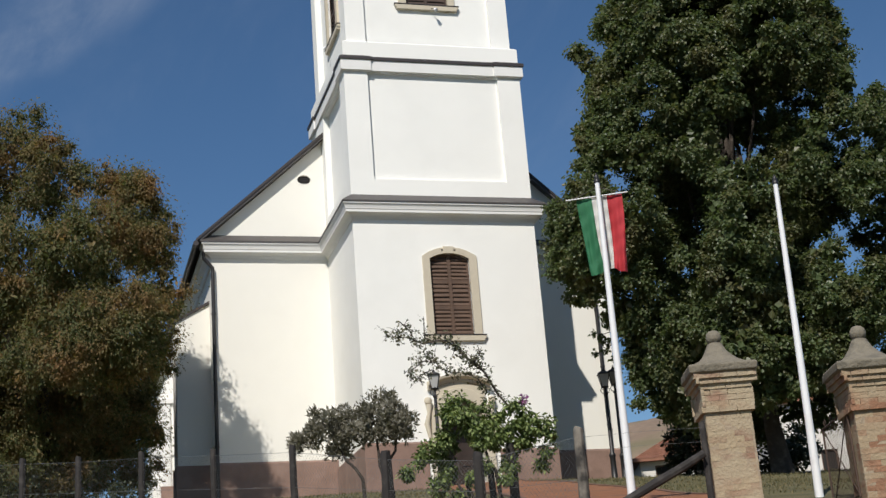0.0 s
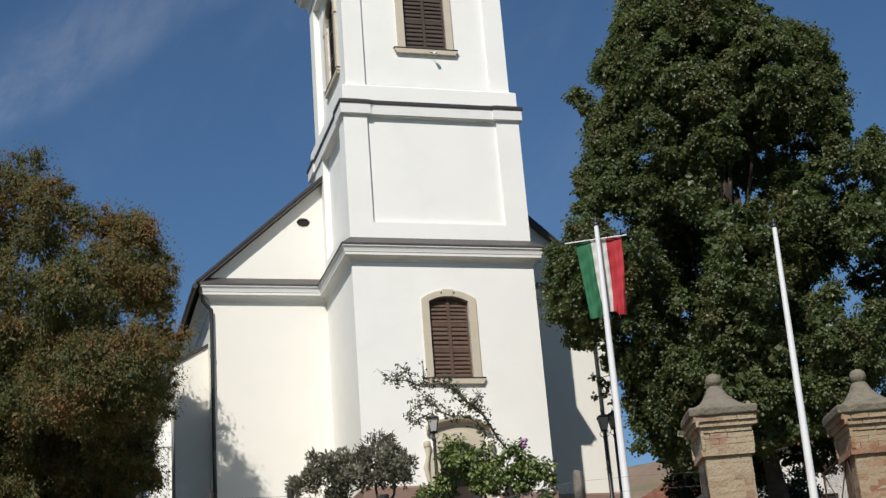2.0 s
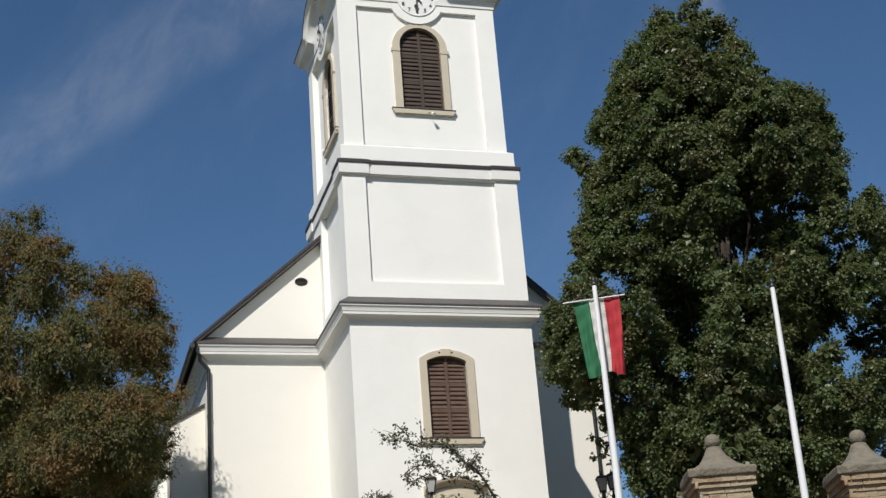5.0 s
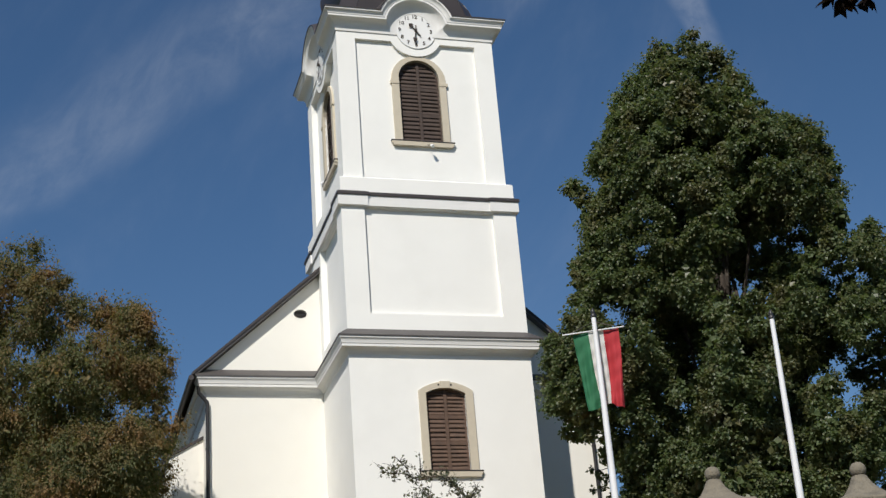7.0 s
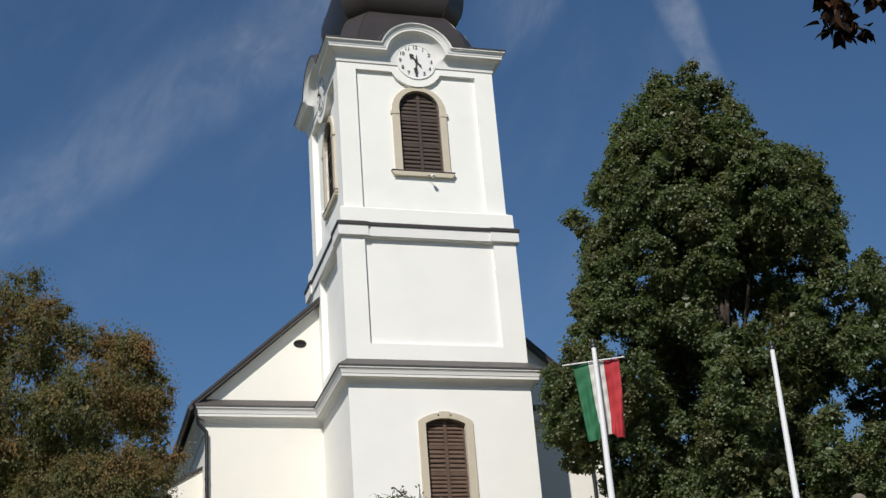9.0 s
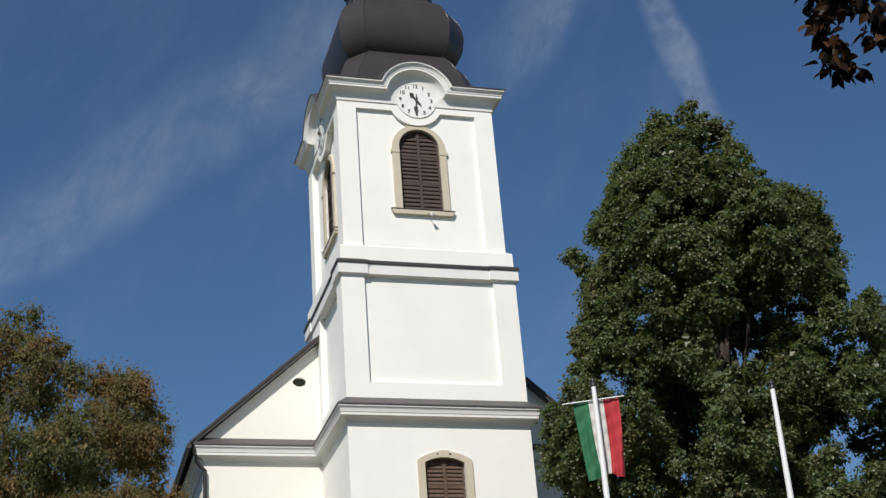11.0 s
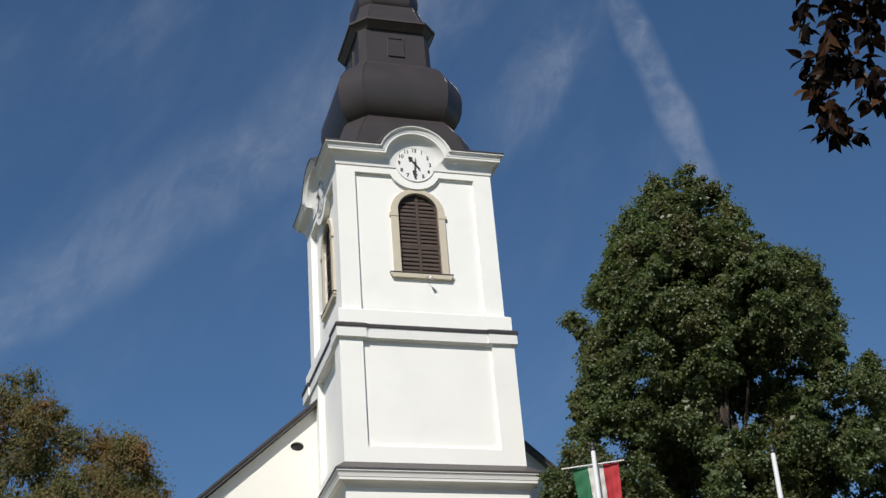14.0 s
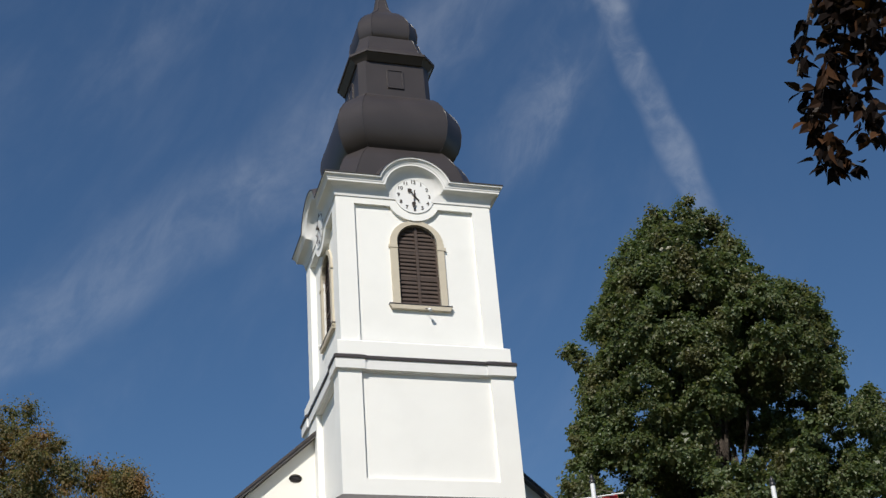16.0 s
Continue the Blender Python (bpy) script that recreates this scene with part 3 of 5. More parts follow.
def shuttered_window(inner, outer, bottom, spring, top, sill, step, place, extra=(), wood=None, post=0.05):
    """Louvred two-leaf shutter in a stone frame. place(a, b, depth): depth counts inwards from the wall face."""
    wood = wood or M_SHUTTER
    m = Mesh()
    m.plate([outer, inner], 0.25, lambda a, b, d: place(a, b, d - 0.05))
    for loop in extra:
        m.plate([loop], 0.12, lambda a, b, d: place(a, b, d - 0.066))
    win = part("window", m, M_STONE, church, "tall arched window with closed brown louvred shutters", bevel=0.008)
    s = Mesh()
    a0, a1, b0, b1 = sill
    s.plate([[(a0 + 0.05, b0), (a1 - 0.05, b0), (a1 - 0.05, b0 + 0.05), (a1, b0 + 0.09), (a1, b1), (a0, b1), (a0, b0 + 0.09), (a0 + 0.05, b0 + 0.05)]], 0.21, lambda a, b, d: place(a, b, d - 0.09))
    part("sill", s, M_STONE, win, "moulded stone sill", bevel=0.01)
    k = Mesh()
    k.plate([rect(a0 - 0.02, a1 + 0.02, b1, b1 + 0.025)], 0.18, lambda a, b, d: place(a, b, d - 0.105))
    part("sill_cover", k, M_VERGE, win)
    i0, i1 = inner[0][0], inner[1][0]
    c = (i0 + i1) / 2
    h, rise = (i1 - i0) / 2, top - spring
    shrink = lambda f: [(c + (a - c) * (1 - f / (c - i0)), b + (f if b < bottom + 0.01 else -f)) for a, b in inner]

    def half_at(z):
        """Half the clear width of the opening at this height."""
        if z <= spring:
            return h - 0.05
        if rise < 0.9 * h:
            r = (h * h + rise * rise) / (2 * rise)
            return min(h, math.sqrt(max(0.0, r * r - (z - top + r) ** 2))) - 0.05
        return h * math.sqrt(max(0.0, 1 - ((z - spring) / rise) ** 2)) - 0.05

    fr = Mesh()
    fr.plate([inner, shrink(0.06)], 0.06, lambda a, b, d: place(a, b, d + 0.09))
    fr.plate([rect(c - post, c + post, bottom, top - 0.03)], 0.07, lambda a, b, d: place(a, b, d + 0.07))
    part("shutter_frame", fr, wood, win, "brown painted wood")
    bk = Mesh().plate([inner], 0.03, lambda a, b, d: place(a, b, d + 0.2))
    part("backing", bk, M_DARK, win)
    # three fields of louvres between cross rails in each leaf
    g = random.Random(int(bottom * 100))
    zs = [bottom + 0.05 + (top - bottom - 0.1) * k / 3 for k in range(4)]
    for k, (z0, z1) in enumerate(zip(zs, zs[1:])):
        if k:
            for sgn in (-1, 1):
                e = sorted((c + sgn * (post - 0.005), c + sgn * half_at(z0 + 0.07)))
                part("rail", Mesh().plate([rect(e[0], e[1], z0 - 0.055, z0 + 0.055)], 0.05, lambda a, b, d: place(a, b, d + 0.095)), wood, win)
        lo, hi = z0 + (0.055 if k else 0.0), z1 - (0.055 if k < 2 else 0.02)
        n = round((hi - lo) / step)
        pitch = (hi - lo) / n
        for q in range(n):
            z = lo + pitch * q
            half = half_at(z + pitch * 0.6)
            if half < post + 0.08:
                continue
            for e0, e1 in ((c - half, c - post + 0.005), (c + post - 0.005, c + half)):
                o, d, u = g.uniform(-0.006, 0.006), 0.043, z + pitch * 0.80
                t0, t1 = g.uniform(-0.006, 0.006), g.uniform(-0.006, 0.006)
                v = [place(e0, z + t0, 0.095 + o), place(e1, z + t1, 0.095 + o), place(e1, u + t1, 0.095 + d + o), place(e0, u + t0, 0.095 + d + o),
                     place(e0, z + t0 + 0.024, 0.088 + o), place(e1, z + t1 + 0.024, 0.088 + o), place(e1, u + t1 + 0.024, 0.088 + d + o), place(e0, u + t0 + 0.024, 0.088 + d + o)]
                part("slat", Mesh().add(v, [(0, 1, 2, 3), (7, 6, 5, 4), (0, 4, 5, 1), (1, 5, 6, 2), (2, 6, 7, 3), (3, 7, 4, 0)]), wood, win)
    return win


# lower window
low_outer = [(2.01, 11.72), (3.675, 11.72)] + arch(2.01, 3.675, 11.72, 14.11, 0.275)[2:]
key = [(2.70, 14.18), (2.96, 14.18), (2.98, 14.40), (2.67, 14.40)]
low_win = shuttered_window(LOW_OPEN, low_outer, 11.72, 14.03, 14.19, (1.90, 3.765, 11.52, 11.69), 0.126, front(0), (key,))
for e in (2.63, 3.015):
    part("hole", Mesh().plate([[(e + 0.028 * math.cos(t), 14.285 + 0.028 * math.sin(t)) for t in [math.pi * k / 5 for k in range(10)]]], 0.02, front(-0.054)), M_DARK, low_win)
# belfry windows
bell_outer = [(1.925, 22.48), (3.745, 22.48)] + arch(1.925, 3.745, 22.48, 24.74, 0.88)[2:]
imposts = (rect(1.88, 2.175, 24.54, 24.66), rect(3.515, 3.80, 24.54, 24.66))
bsill = (1.80, 3.85, 22.29, 22.455)
shuttered_window(BELL_OPEN, bell_outer, 22.48, 24.79, 25.46, bsill, 0.142, front(0.245), imposts, M_SHUTTER_SHADED)
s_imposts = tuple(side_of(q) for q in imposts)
shuttered_window(side_of(BELL_OPEN), side_of(bell_outer), 22.48, 24.79, 25.46, (bsill[0] + DV, bsill[1] + DV, bsill[2], bsill[3]), 0.142, left(0.34), s_imposts, M_SHUTTER_SHADED)


def clock(m4, hour, minute):
    """Clock dial in its own plane: x right, y up, z out of the wall."""
    r = 0.655
    circ = lambda q, k=40: [(q * math.cos(2 * math.pi * j / k), q * math.sin(2 * math.pi * j / k)) for j in range(k)]

    def put(me):
        me.transform(m4)
        return me

    rim = Mesh().plate([circ(r + 0.022), circ(r)], 0.03, lambda a, b, d: (a, b, d))
    base = part("clock", put(rim.make("clock")), M_TRIM, church, "round white clock with black numerals reading half past ten")
    part("dial", put(Mesh().plate([circ(r + 0.01)], 0.022, lambda a, b, d: (a, b, d)).make("dial")), M_DIAL, base)
    for h in range(1, 13):
        cu = bpy.data.curves.new("numeral", "FONT")
        cu.body, cu.size, cu.align_x, cu.align_y, cu.extrude = str(h), 0.19, "CENTER", "CENTER", 0.004
        cu.offset = 0.004
        tmp = new("numeral", cu)
        me = bpy.data.meshes.new_from_object(tmp.evaluated_get(bpy.context.evaluated_depsgraph_get()))
        bpy.data.objects.remove(tmp)
        t = math.radians(90 - 30 * h)
        me.transform(Matrix.Translation((0.53 * math.cos(t), 0.53 * math.sin(t), 0.028)))
        me.name = "numeral"
        part("numeral", put(me), M_NUMERAL, base)

    def hand(angle, length, tail, w, z, name):
        o = [(-w * 0.4, -tail), (w * 0.4, -tail), (w * 0.35, length * 0.55), (w * 1.6, length * 0.62), (w * 1.2, length * 0.8), (0, length), (-w * 1.2, length * 0.8), (-w * 1.6, length * 0.62), (-w * 0.35, length * 0.55)]
        me = Mesh().plate([o], 0.012, lambda a, b, d: (a, b, d + z)).make(name)
        me.transform(pose(0, 0, 0, 0, 0, -angle))
        part(name, put(me), M_NUMERAL, base)

    hand(30 * (hour + minute / 60), 0.33, 0.26, 0.055, 0.055, "hour_hand")
    hand(6 * minute, 0.50, 0.2, 0.045, 0.075, "minute_hand")
    part("hub", put(Mesh().lathe([(0.04, 0.04), (0.04, 0.1)], 12).make("hub")), M_NUMERAL, base)


clock(pose(MID + 0.03, 0.16, 26.55, 90, 0, 0), 10.2, 31)
clock(pose(0.16, D / 2, 26.55, 90, 0, -90), 10, 31)


def flood_lamp(place, name="flood_lamp"):
    m = Mesh().tube([place(0, 0, -0.03), place(0.07, -0.04, 0.1), place(0.14, -0.1, 0.2)], 0.011, 6)
    ob = part(name, m, M_IRON, church, "small lamp on a thin bracket")
    head = Mesh()
    head.tube([place(0.12, -0.08, 0.17), place(0.145, -0.11, 0.21), place(0.17, -0.16, 0.25)], [0.025, 0.05, 0.06], 10)
    part("lamp_head", head, M_POLE, ob)


flood_lamp(lambda a, b, o: (2.90 + a, 0.22 - o, 22.36 + b))
flood_lamp(lambda a, b, o: (0.33 - o, 3.05 + DV + a, 22.4 + b))


def portal():
    inner = DOOR_OPEN
    outer = [(1.86, 6.8), (3.76, 6.8)] + arch(1.92, 3.7, 6.8, 9.2, 0.93)[2:]
    m = Mesh().plate([outer, inner], 0.5, front(-0.12))
    ob = part("portal", m, M_STONE, church, "carved beige stone portal around an arched doorway", bevel=0.012)
    # curved hood on top
    rows = []
    for k in range(17):
        t = -1 + 2 * k / 16
        x, z = MID + 0.92 * t, 10.22 + 0.24 * (1 - t * t) ** 1.0
        rows.append([(x, 0, z - 0.16), (x, -0.12, z - 0.15), (x, -0.14, z - 0.07), (x, -0.26, z - 0.02), (x, -0.28, z + 0.05), (x, 0, z + 0.1)])
    part("hood", Mesh().rings(rows), M_STONE, ob, "curved moulded hood", smooth=True)
    part("spandrel", Mesh().plate([[(2.05, 9.85), (3.55, 9.85), (3.55, 10.1), (MID, 10.36), (2.05, 10.1)]], 0.1, front(-0.08)), M_STONE, ob)
    for sgn in (-1, 1):
        s = Mesh()
        s.tube([(MID + sgn * 0.92, -0.1, 9.66), (MID + sgn * 0.94, -0.1, 9.4), (MID + sgn * 1.02, -0.1, 9.1), (MID + sgn * 0.95, -0.1, 8.7)], [0.10, 0.055, 0.08, 0.05], 10)
        part("scroll", s, M_STONE, ob, smooth=True)
        b = Mesh().lathe([(0.02, -0.11), (0.09, -0.08), (0.115, 0), (0.09, 0.08), (0.02, 0.11)], 12, (MID + sgn * 0.95, -0.1, 9.76))
        part("ball", b, M_STONE, ob, smooth=True)
    # carved relief over the door
    rel = Mesh()
    rel.plate([[(2.25, 9.2), (3.37, 9.2)] + arch(2.25, 3.37, 9.1, 9.2, 0.56)[2:]], 0.06, front(0.18))
    tym = part("tympanum", rel, M_STONE, ob, "carved relief of leaves")
    for k in range(9):
        t = math.pi * (k + 0.5) / 9
        leaf = Mesh().tube([(MID + 0.14 * math.cos(t), 0.17, 9.25 + 0.12 * math.sin(t)), (MID + 0.3 * math.cos(t), 0.12, 9.25 + 0.28 * math.sin(t)), (MID + 0.47 * math.cos(t), 0.16, 9.25 + 0.44 * math.sin(t))], [0.02, 0.05, 0.015], 6)
        part("carved_leaf", leaf, M_STONE, tym, smooth=True)
    for sgn in (-1, 1):
        d = Mesh().plate([rect(min(MID, MID + sgn * 0.6), max(MID, MID + sgn * 0.6), 6.9, 9.2), rect(MID + sgn * 0.3 - 0.2, MID + sgn * 0.3 + 0.2, 7.2, 8.0), rect(MID + sgn * 0.3 - 0.2, MID + sgn * 0.3 + 0.2, 8.2, 9.0)], 0.06, front(0.60))
        leaf = part("door_leaf", d, M_DOOR, ob, "dark brown panelled wooden door leaf")
        for z0 in (7.18, 8.18):
            part("door_panel", Mesh().box(MID + sgn * 0.3 - 0.21, MID + sgn * 0.3 + 0.21, 0.625, 0.65, z0, z0 + 0.84), M_DOOR, leaf)
    part("doorstep", Mesh().box(1.9, 3.7, -0.55, 0.3, 6.6, 7.22), M_STONE, ob, "worn stone doorstep", bevel=0.02)


portal()


def downpipe(u, v, top, bottom, out):
    m = Mesh().tube([(u + out * 0.28, v - 0.05, top + 0.42), (u + out * 0.26, v, top + 0.2), (u, v, top - 0.1), (u, v, top - 0.4), (u, v, bottom)], 0.06, 10)
    ob = part("downpipe", m, M_IRON, church, "dark brown metal rain pipe", smooth=True)
    for k in range(3):
        z = bottom + (top - bottom) * (0.25 + 0.27 * k)
        part("clamp", Mesh().tube([(u, v, z), (u, v, z + 0.05)], 0.075, 10), M_IRON, ob)


downpipe(UL + 0.02, VN - 0.1, 15.0, 7.4, -1)
downpipe(8.88, VN - 0.1, 15.0, 7.9, 0.2)


def buttress():
    """Low side wall with a sloping coping beside the nave corner, and the scrolled wall of the side porch behind it."""
    v0 = 4.75
    ob = part("buttress", Mesh().plate([[(-4.72, 6.3), (UL + 0.02, 6.3), (UL + 0.02, 14.02), (-4.72, 13.42)]], 1.2, front(v0)), M_NAVE, church, "creamy white side wall with sloping top")
    part("coping", Mesh().plate([[(-4.8, 13.38), (UL + 0.02, 14.03), (UL + 0.02, 14.12), (-4.8, 13.47)]], 1.3, front(v0 - 0.06)), M_VERGE, ob, "thin brown sheet coping")
    part("buttress_plinth", Mesh().box(-4.77, UL, v0 - 0.05, v0 + 1.2, 6.2, 8.95), M_PLINTH, ob, "faded reddish brown plinth")
    vp = 16.0
    prof = [(-4.66, 5.5), (-3.6, 5.5), (-3.6, 14.8), (-3.82, 14.8), (-3.94, 14.62), (-3.92, 14.32), (-4.14, 14.2), (-4.22, 13.78), (-4.38, 13.6), (-4.42, 13.12), (-4.5, 12.4), (-4.66, 11.92)]
    por = part("side_porch", Mesh().plate([prof], 2.4, front(vp)), M_TOWER, church, "white baroque porch with scrolled edge")
    for z, o in ((13.3, 0.12), (11.32, 0.085)):
        part("moulding", Mesh().box(-4.69, -3.6, vp - o, vp, z, z + 0.17), M_TRIM, por)
    part("pilaster", Mesh().box(-4.28, -3.98, vp - 0.1, vp, 5.5, 13.24), M_TRIM, por)
    part("porch_plinth", Mesh().box(-4.35, -3.6, vp - 0.15, vp + 0.25, 5.5, 10.12), M_PLINTH, por)


buttress()


# ---------------------------------------------------------------- trees and shrubs
def leaf_mesh(name, pos, axis, nrm, length, width, fold=0.12, pointed=0.5, oval=False):
    """One mesh of many folded leaves. Arrays: foot, direction to the tip, face normal."""
    side = np.cross(axis, nrm)
    side /= np.linalg.norm(side, axis=1, keepdims=True) + 1e-9
    up = np.cross(side, axis)
    L, Wd = length[:, None], width[:, None]
    base, tip = pos, pos + axis * L
    if oval:
        ring = []
        for s, w in ((0.16, 0.30), (0.36, 0.5), (0.6, 0.44), (0.82, 0.2)):
            c = pos + axis * L * s + up * L * (0.16 * (s - s * s) - 0.05 * s)
            ring.append((c + side * Wd * w + up * Wd * fold * w * 2, c - side * Wd * w + up * Wd * fold * w * 2, c))
        v = np.stack([base] + [q for r in ring for q in r] + [tip - up * L * 0.07], 1).reshape(-1, 3)
        one = [(0, 3, 1), (0, 2, 3)]
        for k in range(3):
            a, b, c = 1 + 3 * k, 2 + 3 * k, 3 + 3 * k
            one += [(c, c + 3, a + 3), (c, a + 3, a), (c, b, b + 3), (c, b + 3, c + 3)]
        one += [(12, 13, 10), (12, 11, 13)]
        f = (np.arange(len(pos))[:, None, None] * 14 + np.array(one)[None]).reshape(-1, 3)
        me = bpy.data.meshes.new(name)
        me.from_pydata(v.tolist(), [], f.tolist())
        return me
    mid = pos + axis * L * pointed
    a = mid + side * Wd * 0.5 + up * Wd * fold
    b = mid - side * Wd * 0.5 + up * Wd * fold
    v = np.stack([base, a, tip, b], 1).reshape(-1, 3)
    n = len(pos)
    i = np.arange(n)[:, None] * 4
    f = np.concatenate([i + np.array([[0, 1, 2]]), i + np.array([[0, 2, 3]])], 0)
    me = bpy.data.meshes.new(name)
    me.from_pydata(v.tolist(), [], f.tolist())
    return me


def unit(a):
    return a / (np.linalg.norm(a, axis=1, keepdims=True) + 1e-9)


def foliage(name, lobes, length, width, clumps, leaves, clump_size, seed, droop=0.4, inner=0.72, flat=0.8, spread=0.22, core=0, roof=0.0, ruffle=0.28):
    """Leaves like shingles over many small clumps that cover the outside of each lobe (x, y, z, radius)."""
    g = np.random.default_rng(seed)
    L = np.array(lobes)
    P, A, N = [], [], []
    for i, (x, y, z, r) in enumerate(lobes):
        k = max(4, int(clumps * r * r))
        d = unit(g.normal(size=(k, 3)))
        c = np.array([x, y, z]) + d * r * (inner + (1.02 - inner) * g.random((k, 1)))
        # leave out clumps that lie deep inside another lobe
        dist = np.linalg.norm(c[:, None, :] - L[None, :, :3], axis=2) / L[None, :, 3]
        dist[:, i] = 9
        c = c[dist.min(1) > 0.62]
        if not len(c):
            continue
        size = clump_size * (0.55 + 0.9 * g.random((len(c), 1)) ** 1.5)
        cc, ss = np.repeat(c, leaves, 0), np.repeat(size, leaves, 0)
        away = np.repeat(unit(c - np.array([x, y, z])), leaves, 0)
        e = unit(g.normal(size=cc.shape) * (1 - 0.45 * roof) + away * 0.55 * roof + np.array([0, 0, 0.25 + 0.5 * roof]))
        p = cc + e * ss * np.array([1, 1, flat]) * (1 - spread + 1.6 * spread * g.random((len(cc), 1)) ** 2)
        out = unit(p - np.array([x, y, z]))
        P.append(p)
        A.append(unit(e * 0.75 + g.normal(size=p.shape) * 0.45 - np.array([0, 0, droop])))
        N.append(unit(e * 0.8 + out * 0.3 + g.normal(size=p.shape) * ruffle + np.array([0, 0, 0.25])))
    s = [0.7 + 0.6 * g.random(sum(len(p) for p in P))]
    # leaves on the inner twigs, which close the crown
    for x, y, z, r in lobes if core else ():
        k = int(core * r * r)
        d = unit(g.normal(size=(k, 3)))
        P.append(np.array([x, y, z]) + d * r * 0.72 * g.random((k, 1)) ** 0.5)
        A.append(unit(g.normal(size=(k, 3)) - np.array([0, 0, droop])))
        N.append(unit(g.normal(size=(k, 3)) + np.array([0, -0.8, 0.4])))
        s.append(2.0 + 0.8 * g.random(k))
    P, A, N, s = np.concatenate(P), np.concatenate(A), np.concatenate(N), np.concatenate(s)
    return leaf_mesh(name, P, A, N, length * s, width * s)


def limb_path(a, b, seed, sag=0.15, k=6):
    a, b = Vector(a), Vector(b)
    pts = []
    for i in range(k + 1):
        t = i / k
        w = (b - a).length * 0.06 * math.sin(math.pi * t)
        p = a.lerp(b, t) + Vector((noise.noise((seed, t * 3, 0)), noise.noise((seed, 5, t * 3)), noise.noise((seed, t * 3, 9)) + sag)) * w * 2
        pts.append(p)
    return pts


def tree(name, label, category, foot, top, radius, lobes, crown, leaf_mat, limbs, seed, crown_label):
    foot, top = Vector(foot), Vector(top)
    ob = thing(name, label, category, Matrix.Translation(foot))
    inv = Matrix.Translation(-foot)

    def add(nm, mesh, mat, lab="", smooth=False):
        me = mesh.make(nm, smooth) if isinstance(mesh, Mesh) else mesh
        me.transform(inv)
        return part(nm, me, mat, ob, lab)

    pts = limb_path(foot - Vector((0, 0, 0.3)), top, seed, 0, 9)
    radii = [radius * (1.35 if i == 0 else 1) * (1 - 0.8 * i / 9) for i in range(10)]
    add("trunk", Mesh().tube(pts, radii, 12), M_BARK, "ridged brown bark", True)
    order = sorted(lobes, key=lambda q: -q[3])[:limbs]
    for i, (x, y, z, r) in enumerate(order):
        h = min(max((z - foot.z) * 0.55, 1.2), (top - foot).length * 0.85)
        t = h / (top - foot).length
        a = foot.lerp(top, t)
        rr = radius * (1 - 0.8 * t) * 0.55
        p = limb_path(a, (x, y, z + r * 0.3), seed + i, 0.2, 6)
        add("limb", Mesh().tube(p, [rr * (1 - 0.13 * k) for k in range(7)], 7), M_BARK, "", True)
    add("crown", crown, leaf_mat, crown_label)
    return ob


# outline of the linden's crown: height, western edge and eastern edge
LINDEN_EDGE = [(22.65, 7.25, 8.15), (22.25, 6.70, 9.05), (21.60, 6.25, 9.30), (20.80, 5.45, 9.65), (20.00, 5.00, 9.90), (19.50, 4.85, 10.05), (19.20, 4.85, 11.05),
               (18.30, 4.55, 11.55), (17.30, 4.45, 11.45), (16.40, 4.15, 11.75), (15.40, 3.85, 12.65), (14.60, 3.60, 13.15), (13.80, 3.10, 13.25), (12.90, 2.85, 13.10),
               (11.90, 2.95, 13.00), (11.30, 3.90, 12.90), (10.40, 4.60, 12.70), (9.30, 4.85, 12.20), (8.60, 5.20, 11.20), (8.00, 5.90, 10.40)]
# hollows between the limbs: x, z, half width, half height, back to this y
LINDEN_GAPS = [(8.3, 15.4, 0.58, 1.25, 35.8), (8.33, 16.0, 0.12, 0.40, 99), (10.36, 11.6, 0.26, 0.55, 99), (11.05, 12.9, 0.13, 0.32, 99), (5.2, 13.7, 0.14, 0.22, 99), (5.6, 13.25, 0.13, 0.22, 99),
               (5.4, 11.55, 0.18, 0.3, 99), (5.15, 18.45, 0.5, 0.16, 99)]


